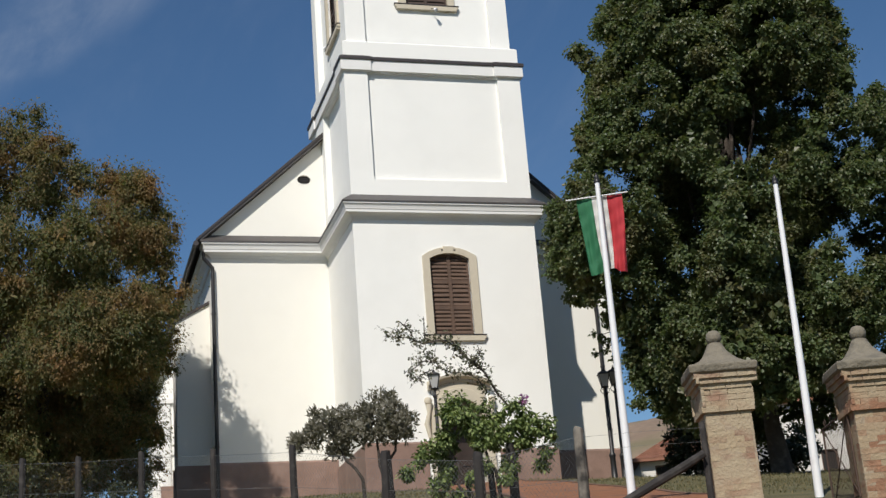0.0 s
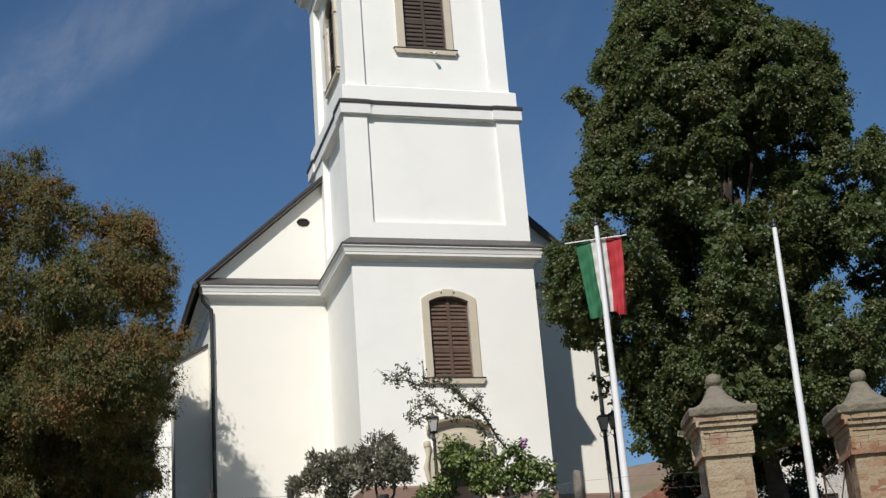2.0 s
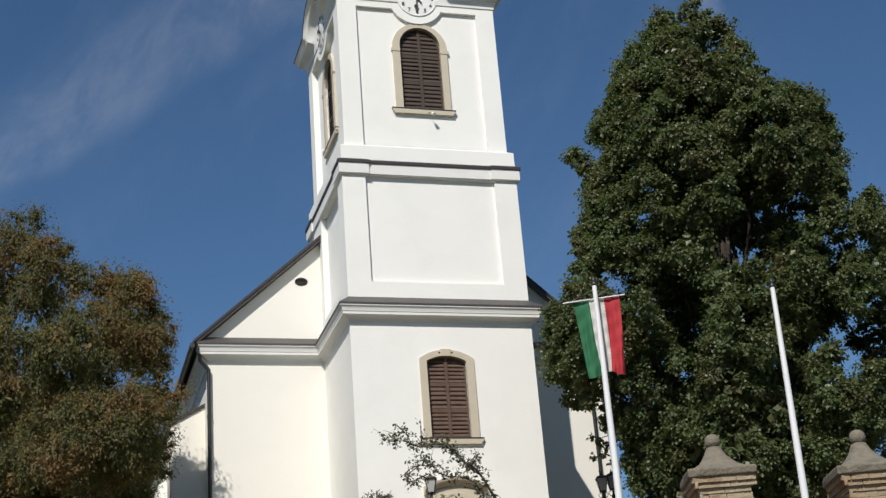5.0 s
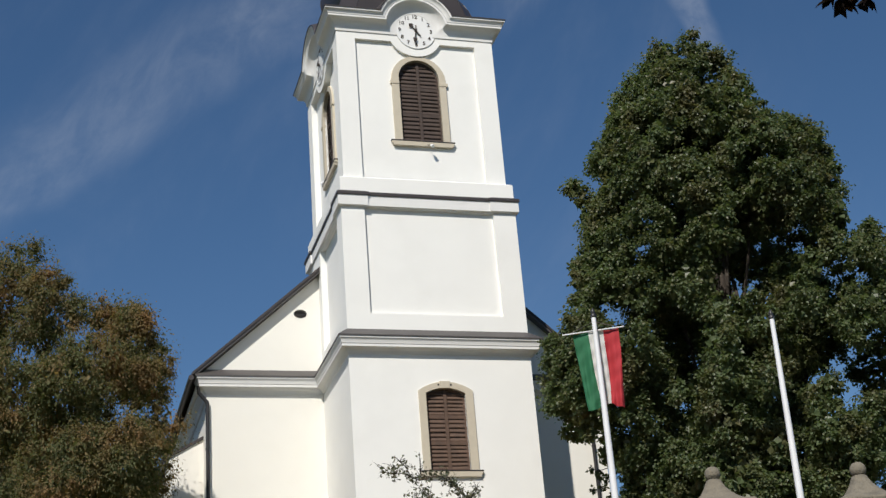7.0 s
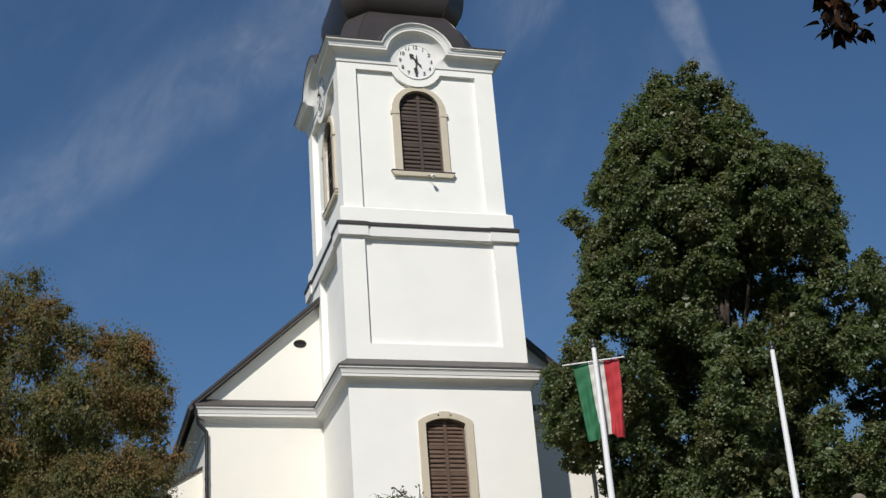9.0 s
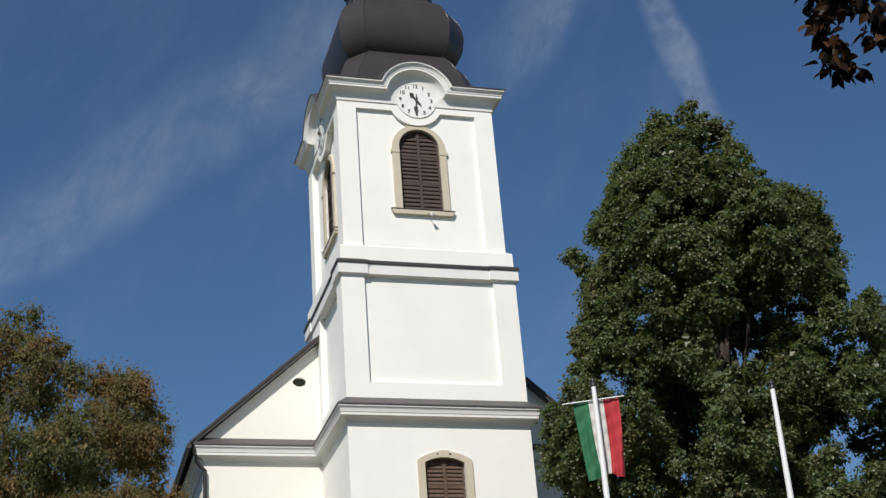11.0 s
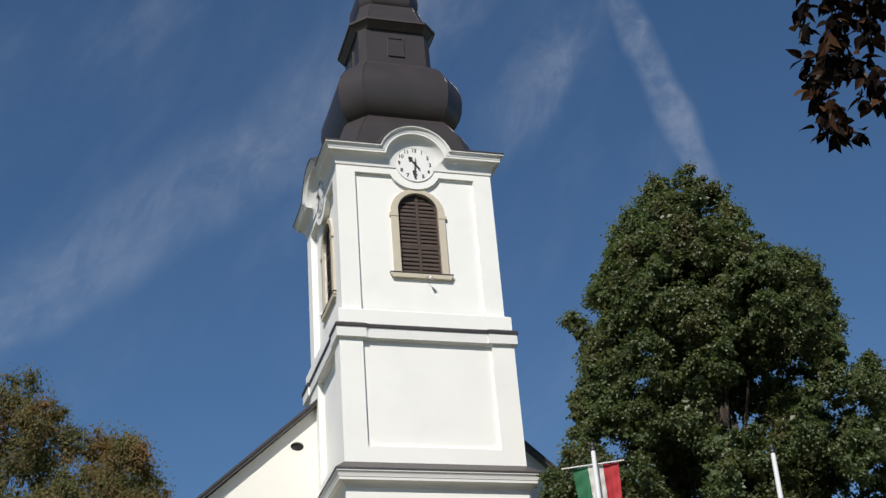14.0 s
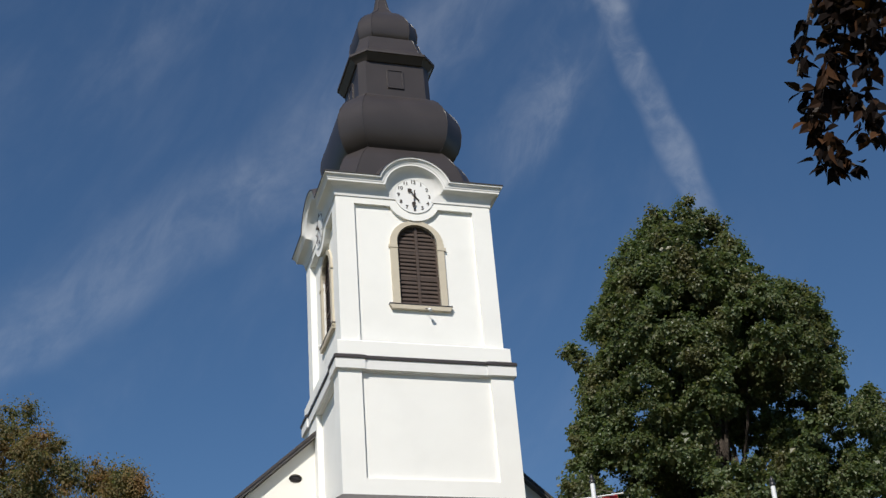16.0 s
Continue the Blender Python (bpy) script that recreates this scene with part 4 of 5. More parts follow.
def linden_boughs():
    """Small boughs close together over the crown, and larger ones within it: x, y, z, radius."""
    g = random.Random(17)
    top, out = LINDEN_EDGE[0][0] + 0.05, []

    def edge(z):
        for (za, la, ra), (zb, lb, rb) in zip(LINDEN_EDGE, LINDEN_EDGE[1:]):
            if z >= zb:
                t = (za - z) / (za - zb)
                return la + (lb - la) * t, ra + (rb - ra) * t
        return LINDEN_EDGE[-1][1:]

    def free(x, y, z, r):
        return all((abs(x - gx) / (gw + 0.62 * r)) ** 2 + (abs(z - gz) / (gh + 0.62 * r)) ** 2 > 1 or y > back for gx, gz, gw, gh, back in LINDEN_GAPS)

    tries = 0
    while len(out) < 460 and tries < 5000:
        tries += 1
        z = 8.1 + (top - 8.3) * g.random() ** 1.08
        l, r_ = edge(z)
        half, c = (r_ - l) / 2, (l + r_) / 2
        if g.random() > min(1.0, 0.25 + half / 3.4):
            continue
        a = g.uniform(0, 2 * math.pi)
        if math.sin(a) > 0.25 and g.random() < 0.6:
            continue
        r = g.uniform(0.30, 0.62) * (0.75 if z > 20.5 else 1.0)
        x = c + math.cos(a) * max(0.1, half - 0.72 * r)
        deep = min(2.9, half * 0.8)
        y = 36.0 + math.sin(a) * deep * (1 + 0.25 * noise.noise((x * 0.6, z * 0.6, 4.0)))
        if free(x, y, z, r):
            out.append((x, y, z, r))
    for k in range(150):
        z = g.uniform(8.8, top - 1.0)
        l, r_ = edge(z)
        half, c = (r_ - l) / 2, (l + r_) / 2
        r = g.uniform(0.6, 0.95) * min(1.0, half / 2.0)
        x, y = c + g.uniform(-0.75, 0.75) * max(0.1, half - r), 36.2 + g.uniform(-0.5, 0.7) * min(2.4, half * 0.7)
        if free(x, y, z, r):
            out.append((x, y, z, r))
    # spur and low sprays towards the tower
    return out + [(4.3, 35.8, 18.3, 0.34), (4.65, 35.9, 17.9, 0.40), (4.2, 36.0, 18.6, 0.22), (4.75, 35.9, 17.4, 0.36), (5.0, 36.0, 17.8, 0.38), (12.0, 35.6, 16.5, 0.28), (8.14, 36.00, 21.83, 0.34), (8.39, 36.10, 21.51, 0.36), (3.13, 36.0, 13.96, 0.21), (2.96, 36.0, 13.58, 0.18), (3.19, 36.0, 13.50, 0.21), (2.90, 36.0, 12.76, 0.18), (2.98, 36.0, 12.28, 0.18),
                  (4.76, 36.0, 10.50, 0.24), (4.85, 36.0, 10.04, 0.27), (4.69, 36.0, 9.67, 0.18), (4.96, 36.0, 9.50, 0.30), (4.75, 36.0, 9.14, 0.18), (5.04, 36.0, 8.89, 0.27), (4.78, 36.0, 8.59, 0.13), (5.17, 36.0, 8.51, 0.19), (5.41, 36.0, 8.34, 0.24)]


LINDEN = linden_boughs()
linden = tree("linden_tree", "tall full green linden tree with pointed crown", "tree", (8.3, 36.6, hill(8.3, 36.6)), (8.0, 36.8, 21.0), 0.24, LINDEN,
     foliage("crown", LINDEN, 0.090, 0.078, 44, 106, 0.21, 11, 0.75, 0.62, 0.85, 0.7, 170, 0.3, 0.42), M_LINDEN, 26, 3, "dense green leaves, a few yellowing")
# thin sprigs hanging from the lowest limb beside the lamps
SPRIGS = [(3.91, 37.5, 10.88, 0.06), (4.10, 37.5, 10.82, 0.06), (4.28, 37.5, 10.59, 0.08), (3.90, 37.5, 10.29, 0.06), (4.16, 37.5, 10.38, 0.06), (4.37, 37.5, 10.18, 0.08), (4.42, 37.5, 10.68, 0.08), (4.13, 37.5, 10.64, 0.05)]
TWIGS = [[(4.85, 37.5, 11.28), (4.53, 37.5, 10.91), (4.15, 37.5, 10.83), (3.86, 37.5, 10.87)], [(4.80, 37.5, 10.89), (4.50, 37.5, 10.62), (4.16, 37.5, 10.37), (3.86, 37.5, 10.28)], [(4.75, 37.5, 10.73), (4.48, 37.5, 10.51), (4.38, 37.5, 10.14)]]
home = linden.matrix_world.translation
for path_ in TWIGS:
    me = Mesh().tube([Vector(p) - home for p in path_], 0.012, 5).make("twig", True)
    part("twig", me, M_BARK, linden)
sprig = foliage("sprig_leaves", SPRIGS, 0.10, 0.085, 1, 7, 0.05, 29, 0.9)
sprig.transform(Matrix.Translation(-home))
part("sprig_leaves", sprig, M_LINDEN, linden, "sparse hanging leaves")
# boughs of the turning tree
ROBINIA_TOP = [(-11.86, 36.65, 16.99, 1.59), (-10.55, 35.72, 16.00, 1.10), (-9.05, 37.58, 15.85, 1.05), (-8.82, 38.47, 14.82, 1.04), (-9.31, 34.84, 13.70, 1.38),
          (-11.19, 36.18, 13.80, 1.88), (-14.15, 36.83, 17.26, 2.07), (-14.44, 37.91, 14.27, 2.29), (-8.15, 36.00, 15.30, 0.62), (-7.65, 36.00, 14.00, 0.65),
          (-7.85, 36.50, 14.70, 0.55), (-8.30, 37.00, 14.10, 0.70), (-8.20, 36.80, 15.80, 0.35), (-7.68, 37.10, 15.10, 0.35), (-10.42, 36.28, 12.99, 1.74),
          (-13.84, 43.05, 14.30, 1.21)]
# middle boughs
ROBINIA_MIDDLE = [(-7.83, 36.40, 12.41, 0.66), (-8.19, 34.71, 11.28, 1.14), (-9.68, 34.64, 11.09, 1.66), (-13.55, 42.21, 12.79, 2.18), (-8.74, 40.20, 11.90, 0.74),
          (-14.65, 38.72, 11.21, 2.33), (-8.26, 40.20, 12.34, 0.43), (-7.35, 36.00, 12.55, 0.55), (-13.08, 43.01, 11.86, 1.37), (-12.24, 43.01, 11.94, 2.70),
          (-8.43, 34.65, 11.32, 1.38), (-11.75, 43.01, 12.25, 2.11), (-12.71, 38.20, 11.43, 2.18), (-9.85, 38.99, 11.55, 0.78), (-11.48, 43.01, 11.55, 1.03),
          (-12.14, 42.21, 12.32, 1.18), (-9.12, 38.99, 11.49, 0.63), (-13.64, 43.05, 12.81, 1.38), (-12.57, 43.05, 13.47, 1.03), (-10.49, 39.58, 11.68, 0.94),
          (-12.93, 44.94, 12.26, 2.01), (-14.40, 44.94, 12.19, 1.98), (-10.76, 44.41, 11.79, 0.92), (-7.51, 36.30, 13.57, 0.42), (-7.50, 36.40, 13.04, 0.40), (-7.64, 36.40, 12.58, 0.36)]
# low boughs beside the church
ROBINIA_LOW = [(-10.52, 43.01, 11.27, 1.32), (-12.01, 43.01, 11.05, 1.29), (-10.70, 43.01, 10.23, 0.86), (-10.08, 43.01, 11.43, 0.78), (-10.57, 40.20, 8.75, 0.64),
          (-10.89, 43.01, 10.68, 1.82), (-10.05, 40.20, 9.16, 1.55), (-10.25, 43.01, 11.40, 0.95), (-9.83, 43.01, 11.41, 0.58), (-10.46, 43.01, 10.56, 0.70),
          (-11.66, 43.01, 10.44, 0.94), (-11.53, 44.94, 10.75, 1.19), (-11.21, 42.00, 9.07, 1.18), (-9.99, 41.50, 8.90, 0.75)]
# low boughs behind the fence
ROBINIA_SKIRT = [(-12.71, 43.01, 10.92, 1.75), (-12.48, 38.11, 8.87, 1.21), (-13.40, 43.01, 9.94, 1.29), (-12.83, 40.20, 8.27, 0.96), (-11.38, 40.20, 8.31, 0.80),
          (-11.91, 40.20, 9.27, 1.97), (-13.06, 43.01, 11.33, 1.04), (-11.52, 40.20, 9.02, 0.89), (-11.90, 34.60, 8.00, 0.75), (-11.50, 34.50, 7.20, 0.55),
          (-13.48, 37.24, 9.20, 0.75), (-13.09, 44.94, 10.42, 1.62), (-14.55, 44.94, 10.35, 1.80), (-12.58, 41.50, 8.77, 1.16)]


def sprays(boughs, seed):
    """Breaks the larger boughs up into rounded sprays over a smaller heart."""
    g = random.Random(seed)
    out = []
    for x, y, z, r in boughs:
        if r < 0.6:
            out.append((x, y, z, r))
            continue
        out.append((x, y, z, r * 0.8))
        for k in range(int(5 + 7 * r)):
            a, b = g.uniform(0, 2 * math.pi), math.asin(g.uniform(-0.8, 1))
            q = g.uniform(0.30, 0.42) * min(r, 1.5)
            d = r - q * 0.75
            out.append((x + d * math.cos(a) * math.cos(b), y + d * math.sin(a) * math.cos(b), z + d * math.sin(b), q))
    return out


TURNING = sprays(ROBINIA_TOP + ROBINIA_MIDDLE + ROBINIA_LOW + ROBINIA_SKIRT, 23)
tree("robinia_tree", "broad tree with small leaves turning rusty brown", "tree", (-12.0, 40.6, hill(-12.0, 40.6)), (-11.4, 38.6, 15.8), 0.3, TURNING,
     foliage("crown", TURNING, 0.085, 0.042, 30, 150, 0.28, 21, 1.1, 0.55, 1.1, 0.95, 90, 0.2, 0.42), M_AUTUMN, 10, 40, "fine leaves, green and rusty brown")


def shrub(name, label, category, foot, lobes, length, width, clumps, leaves, size, mat, seed, stems, droop=0.2, r0=0.035):
    foot = Vector(foot)
    ob = thing(name, label, category, Matrix.Translation(foot))
    inv = Matrix.Translation(-foot)
    for i, (fx, fy, q) in enumerate(stems):
        x, y, z, r = lobes[q]
        m = Mesh().tube(limb_path((fx, fy, hill(fx, fy) - 0.15), (x, y, z + r * 0.2), seed + i, 0.3, 7), [r0 * (1 - 0.09 * k) for k in range(8)], 7)
        me = m.make("stem", True)
        me.transform(inv)
        part("stem", me, M_BARK, ob)
    me = foliage("leaves", lobes, length, width, clumps, leaves, size, seed, droop, 0.45, 0.9, 0.5)
    me.transform(inv)
    part("leaves", me, mat, ob)
    return ob


# sprays of the two crowns: x, z, radius
BALL = [(x, 24.0 + 0.15 * math.sin(9 * x), z, r) for x, z, r in [(-2.27, 6.27, 0.25), (-2.57, 6.10, 0.23), (-2.02, 6.35, 0.25), (-1.83, 6.19, 0.25), (-2.41, 6.38, 0.18), (-2.72, 5.97, 0.16), (-2.13, 5.97, 0.23), (-1.64, 6.08, 0.21), (-1.90, 5.90, 0.16), (-1.35, 6.35, 0.29), (-1.14, 6.38, 0.29), (-1.06, 6.13, 0.25), (-1.45, 6.11, 0.23), (-0.91, 6.12, 0.18), (-1.22, 6.58, 0.18), (-1.53, 6.41, 0.16), (-0.81, 6.25, 0.12)]]
shrub("ornamental_tree", "small clipped tree with round silvery grey-green crown", "tree", (-1.35, 24, hill(-1.35, 24)), [(x, y, z, 1.14 * r) for x, y, z, r in BALL], 0.088, 0.030, 230, 54, 0.09, M_OLIVE, 31,
      [(-1.24, 24.0, 12), (-1.42, 24.05, 6), (-1.24, 24.03, 11)], -0.35, 0.042)
# sprays of the rose: x, z, radius
ROSE = [(x, 22.0 + 0.25 * math.sin(5 * x + 3 * z), z, r) for x, z, r in (
    (-0.42, 5.35, 0.20), (-0.61, 5.19, 0.13), (-0.78, 5.00, 0.09), (-0.19, 5.46, 0.22), (-0.07, 5.86, 0.20), (0.16, 5.88, 0.18), (0.27, 5.65, 0.22), (-0.00, 6.12, 0.13), (0.34, 5.38, 0.18),
    (0.53, 5.54, 0.20), (0.64, 5.76, 0.14), (0.80, 5.61, 0.22), (1.03, 5.72, 0.18), (1.25, 5.62, 0.20), (1.43, 5.51, 0.14), (1.05, 5.45, 0.20), (0.82, 5.34, 0.16), (1.38, 5.20, 0.11),
    (1.32, 5.03, 0.10), (0.31, 5.07, 0.13), (0.19, 4.90, 0.09), (-0.22, 5.07, 0.18), (-0.33, 4.81, 0.16), (-0.03, 4.72, 0.13), (0.47, 5.95, 0.13), (0.87, 5.92, 0.13), (0.75, 4.99, 0.11),
    (0.69, 4.82, 0.07))]
rose = shrub("climbing_rose", "rambling rose bush with fresh green leaves and bare canes", "rose bush", (0.7, 22, hill(0.7, 22)), ROSE, 0.075, 0.042, 240, 58, 0.10, M_ROSE, 41,
             [(0.72, 22.0, 6), (0.7, 22.0, 8), (0.75, 22.0, 16), (0.3, 22.0, 3), (0.3, 22.0, 21)], 0.7, 0.032)
CANES = [[(0.87, 5.92), (0.68, 6.21), (0.52, 6.49), (0.40, 6.69), (0.19, 6.86), (0.03, 7.07), (-0.20, 7.13), (-0.43, 7.11), (-0.69, 7.19), (-0.87, 7.23), (-1.03, 7.30)],
         [(0.44, 6.62), (0.29, 6.74), (0.15, 6.92), (0.01, 7.06), (-0.08, 7.17)],
         [(0.50, 6.27), (0.38, 6.44), (0.17, 6.57), (-0.01, 6.60), (-0.19, 6.64), (-0.31, 6.84), (-0.39, 6.98)],
         [(0.34, 6.72), (0.44, 6.82), (0.47, 6.93)],
         [(-0.23, 6.74), (-0.45, 6.80), (-0.63, 6.72), (-0.69, 6.64), (-0.67, 6.52)],
         [(-0.33, 6.63), (-0.54, 6.59), (-0.49, 6.42)],
         [(-0.83, 7.21), (-0.84, 7.37)],
         [(-0.56, 7.16), (-0.64, 7.33), (-0.78, 7.45)],
         [(-0.41, 7.13), (-0.40, 7.43)]]


def canes():
    g = np.random.default_rng(5)
    inv = Matrix.Translation(-Vector((0.7, 22, hill(0.7, 22))))
    for i, c in enumerate(CANES):
        pts = [(x, 22 + 0.12 * math.sin(2.1 * k + i), z) for k, (x, z) in enumerate(c)]
        m = Mesh().tube(pts, [(0.021 if i == 0 else 0.009) * (1 - 0.07 * k) for k in range(len(pts))], 6)
        twigs = []
        for k in range(len(pts) - 1):
            for q in range(9 if i < 3 else 6):
                t = g.random()
                p = Vector(pts[k]).lerp(Vector(pts[k + 1]), t)
                e = p + Vector((g.normal() * 0.085, g.normal() * 0.08, g.normal() * 0.08 + 0.02))
                m.tube([p, p.lerp(e, 0.5) + Vector((0, 0, 0.02)), e], [0.0045, 0.0035, 0.002], 4)
                twigs += [p.lerp(e, s) for s in g.random(4)]
        me = m.make("cane", True)
        me.transform(inv)
        cane = part("cane", me, M_BARK, rose, "long arching brown cane")
        P = np.array([tuple(p) for p in twigs]) + g.normal(size=(len(twigs), 3)) * 0.025
        lm = leaf_mesh("cane_leaves", P, unit(g.normal(size=P.shape)), unit(g.normal(size=P.shape) + np.array([0, -0.4, 0.6])), 0.045 + 0.03 * g.random(len(P)), 0.030 + 0.018 * g.random(len(P)))
        lm.transform(inv)
        part("cane_leaves", lm, M_CANE, cane)
    me = foliage("flower", [(1.06, 22.0, 6.02, 0.05), (1.07, 22.0, 6.09, 0.04)], 0.04, 0.035, 2000, 12, 0.02, 3)
    me.transform(inv)
    part("flower", me, M_PETAL, rose, "mauve flower head")
    st = Mesh().tube([(1.10, 22, 5.78), (1.10, 22, 5.90), (1.07, 22, 6.00)], 0.008, 5).make("flower_stalk")
    st.transform(inv)
    part("flower_stalk", st, M_BARK, rose)


canes()

# shrubs in the shade behind the fence and by the far houses
for fx, fy, lobes, seed in (
        (-9.6, 31.0, [(-9.8, 31.0, 6.5, 0.6), (-9.1, 31.2, 6.3, 0.55), (-10.5, 31, 6.4, 0.6), (-8.4, 31.1, 6.2, 0.45)], 51),
        (-7.3, 30.5, [(-7.5, 30.5, 6.2, 0.5), (-6.9, 30.6, 6.1, 0.42)], 52),
        (-12.0, 31.0, [(-11.7, 31, 6.7, 0.7), (-12.6, 31, 6.8, 0.8)], 53)):
    shrub("shrub", "low dark green shrub in the shade behind the fence", "shrub", (fx, fy, hill(fx, fy)), lobes, 0.08, 0.055, 30, 80, 0.25, M_HEDGE, seed, [(fx, fy, 0), (fx, fy, 1)])
for fx, fy, lobes, seed in (
        (9.1, 47.5, [(9.2, 47.5, 9.0, 0.7), (8.9, 47.6, 9.9, 0.5), (9.5, 47.4, 10.0, 0.7)], 62),
        (11.6, 48, [(11.5, 48, 9.2, 0.45), (11.9, 48, 8.8, 0.35)], 63),
        (15.6, 50, [(15.3, 50, 9.6, 0.5), (15.9, 50, 9.8, 0.5)], 64),
        (7.0, 41.5, [(6.7, 41.5, 7.9, 0.75), (7.7, 41.6, 8.0, 0.8), (7.2, 41.5, 8.6, 0.6), (6.8, 41.4, 8.8, 0.6), (7.3, 41.5, 9.3, 0.8)], 65),
        (9.4, 42, [(9.2, 42, 7.6, 0.6), (9.9, 42, 7.7, 0.5)], 66)):
    shrub("garden_shrub", "dark green shrub before the village houses", "shrub", (fx, fy, hill(fx, fy)), lobes, 0.13, 0.09, 40, 80, 0.3, M_HEDGE, seed, [(fx, fy, 0), (fx, fy, 1)])


# copper-leaved tree beside the camera, whose branch hangs into the view
def copper_tree():
    foot = Vector((5.6, 6.4, hill(5.6, 6.4)))
    ob = thing("copper_beech", "dark copper-leaved tree with one hanging branch", "tree", Matrix.Translation(foot))
    inv = Matrix.Translation(-foot)
    g = np.random.default_rng(9)

    def add(nm, me, mat, lab="", parent=None):
        me.transform(inv)
        return part(nm, me, mat, parent or ob, lab)

    add("trunk", Mesh().tube(limb_path((5.6, 6.4, -0.2), (5.7, 6.5, 9.5), 71, 0, 8), [0.26, 0.22, 0.2, 0.19, 0.17, 0.15, 0.12, 0.09, 0.05], 12).make("trunk", True), M_BARK, "grey-brown bark")
    add("limb", Mesh().tube([(5.65, 6.45, 6.6), (4.9, 6.6, 7.7), (4.1, 6.8, 8.3), (3.35, 6.9, 8.35), (2.90, 7.0, 7.9)], [0.1, 0.08, 0.06, 0.045, 0.03], 8).make("limb", True), M_BARK)
    # hanging twigs: x and height
    strands = [[(2.59, 7.16), (2.56, 7.07), (2.51, 6.90), (2.45, 6.73)],
               [(2.76, 7.33), (2.70, 7.06), (2.63, 6.84), (2.57, 6.63), (2.50, 6.42), (2.44, 6.32)],
               [(2.86, 7.32), (2.78, 6.96), (2.70, 6.75), (2.63, 6.58), (2.56, 6.38)],
               [(2.97, 7.31), (2.87, 6.95), (2.82, 6.74), (2.82, 6.56)],
               [(2.70, 6.58), (2.74, 6.44), (2.75, 6.32), (2.74, 6.20), (2.70, 6.08)],
               [(2.48, 6.32), (2.49, 6.24), (2.49, 6.14), (2.53, 6.08), (2.56, 6.02)],
               [(2.49, 6.14), (2.45, 6.04), (2.44, 5.94)],
               [(2.53, 6.08), (2.61, 6.09), (2.66, 6.04)],
               [(2.54, 6.55), (2.45, 6.52), (2.39, 6.52)],
               [(2.49, 6.47), (2.41, 6.44)],
               [(2.44, 6.32), (2.39, 6.26)],
               [(3.02, 7.30), (2.97, 6.99), (2.96, 6.81)]]
    twigs = [[(x, 7.0 + 0.12 * math.sin(3.0 * i + 4.0 * z), z) for x, z in t] for i, t in enumerate(strands)]
    for i in (1, 2, 3, 11):
        x, y, z = twigs[i][0]
        twigs[i] = [(x + 0.2, 6.95, 8.25), (x + 0.08, y, z + 0.35)] + twigs[i]
    P, A = [], []
    for i, t in enumerate(twigs):
        add("twig", Mesh().tube(t, [0.012 * (1 - 0.12 * k) for k in range(len(t))], 5).make("twig", True), M_BARK)
        for k in range(len(t) - 1):
            a, b = np.array(t[k]), np.array(t[k + 1])
            n = int(np.linalg.norm(b - a) * (34 if i in (0, 8, 9, 10) else 95) + 2)
            for q in range(n):
                p = a + (b - a) * g.random()
                d = g.normal(size=3) * np.array([0.6, 0.6, 0.35]) + np.array([-0.1, 0, -0.6])
                P.append(p + g.normal(size=3) * np.array([0.022, 0.05, 0.02]))
                A.append(d)
    P, A = np.array(P), unit(np.array(A))
    N = unit(g.normal(size=P.shape) * 0.6 + np.array([0, -0.5, 0.6]))
    s = 0.7 + 0.6 * g.random(len(P))
    add("hanging_leaves", leaf_mesh("hanging_leaves", P, A, N, 0.112 * s, 0.066 * s, 0.18, 0.45, True), M_COPPER, "dark purple-brown pointed leaves")
    lobes = [(5.6, 6.5, 9.4, 1.3), (4.7, 6.7, 9.3, 0.9), (6.5, 6.2, 8.8, 1.2), (5.5, 5.6, 8.2, 1.0), (3.7, 6.9, 9.0, 0.45)]
    add("crown", foliage("crown", lobes, 0.12, 0.065, 18, 110, 0.4, 19), M_COPPER, "dark purple-brown crown")


copper_tree()


# ---------------------------------------------------------------- flagpoles and flag
def flagpole(x0, x1, y, top, label):
    z = hill(x0, y)
    ob = thing("flagpole", label, "flagpole", Matrix.Translation((x0, y, z)), group="flagpoles inside the gate")
    h = top - z
    lean = x1 - x0
    part("pole", Mesh().tube([(0, 0, -0.2), (lean * 0.5, 0, h * 0.5), (lean, 0, h)], [0.062, 0.048, 0.034], 14), M_POLE, ob, smooth=True)
    part("finial", Mesh().lathe([(0.03, h - 0.005), (0.046, h + 0.005), (0.048, h + 0.03), (0.038, h + 0.05), (0.03, h + 0.06), (0.036, h + 0.085), (0.022, h + 0.12), (0.006, h + 0.15)], 12, (lean, 0, 0)), M_IRON, ob, "dark pole cap", smooth=True)
    return ob


flagpole(2.31, 2.33, 19.5, 8.68, "white painted flagpole with a hanging flag")
flagpole(4.85, 4.92, 19.5, 8.44, "bare white painted flagpole")


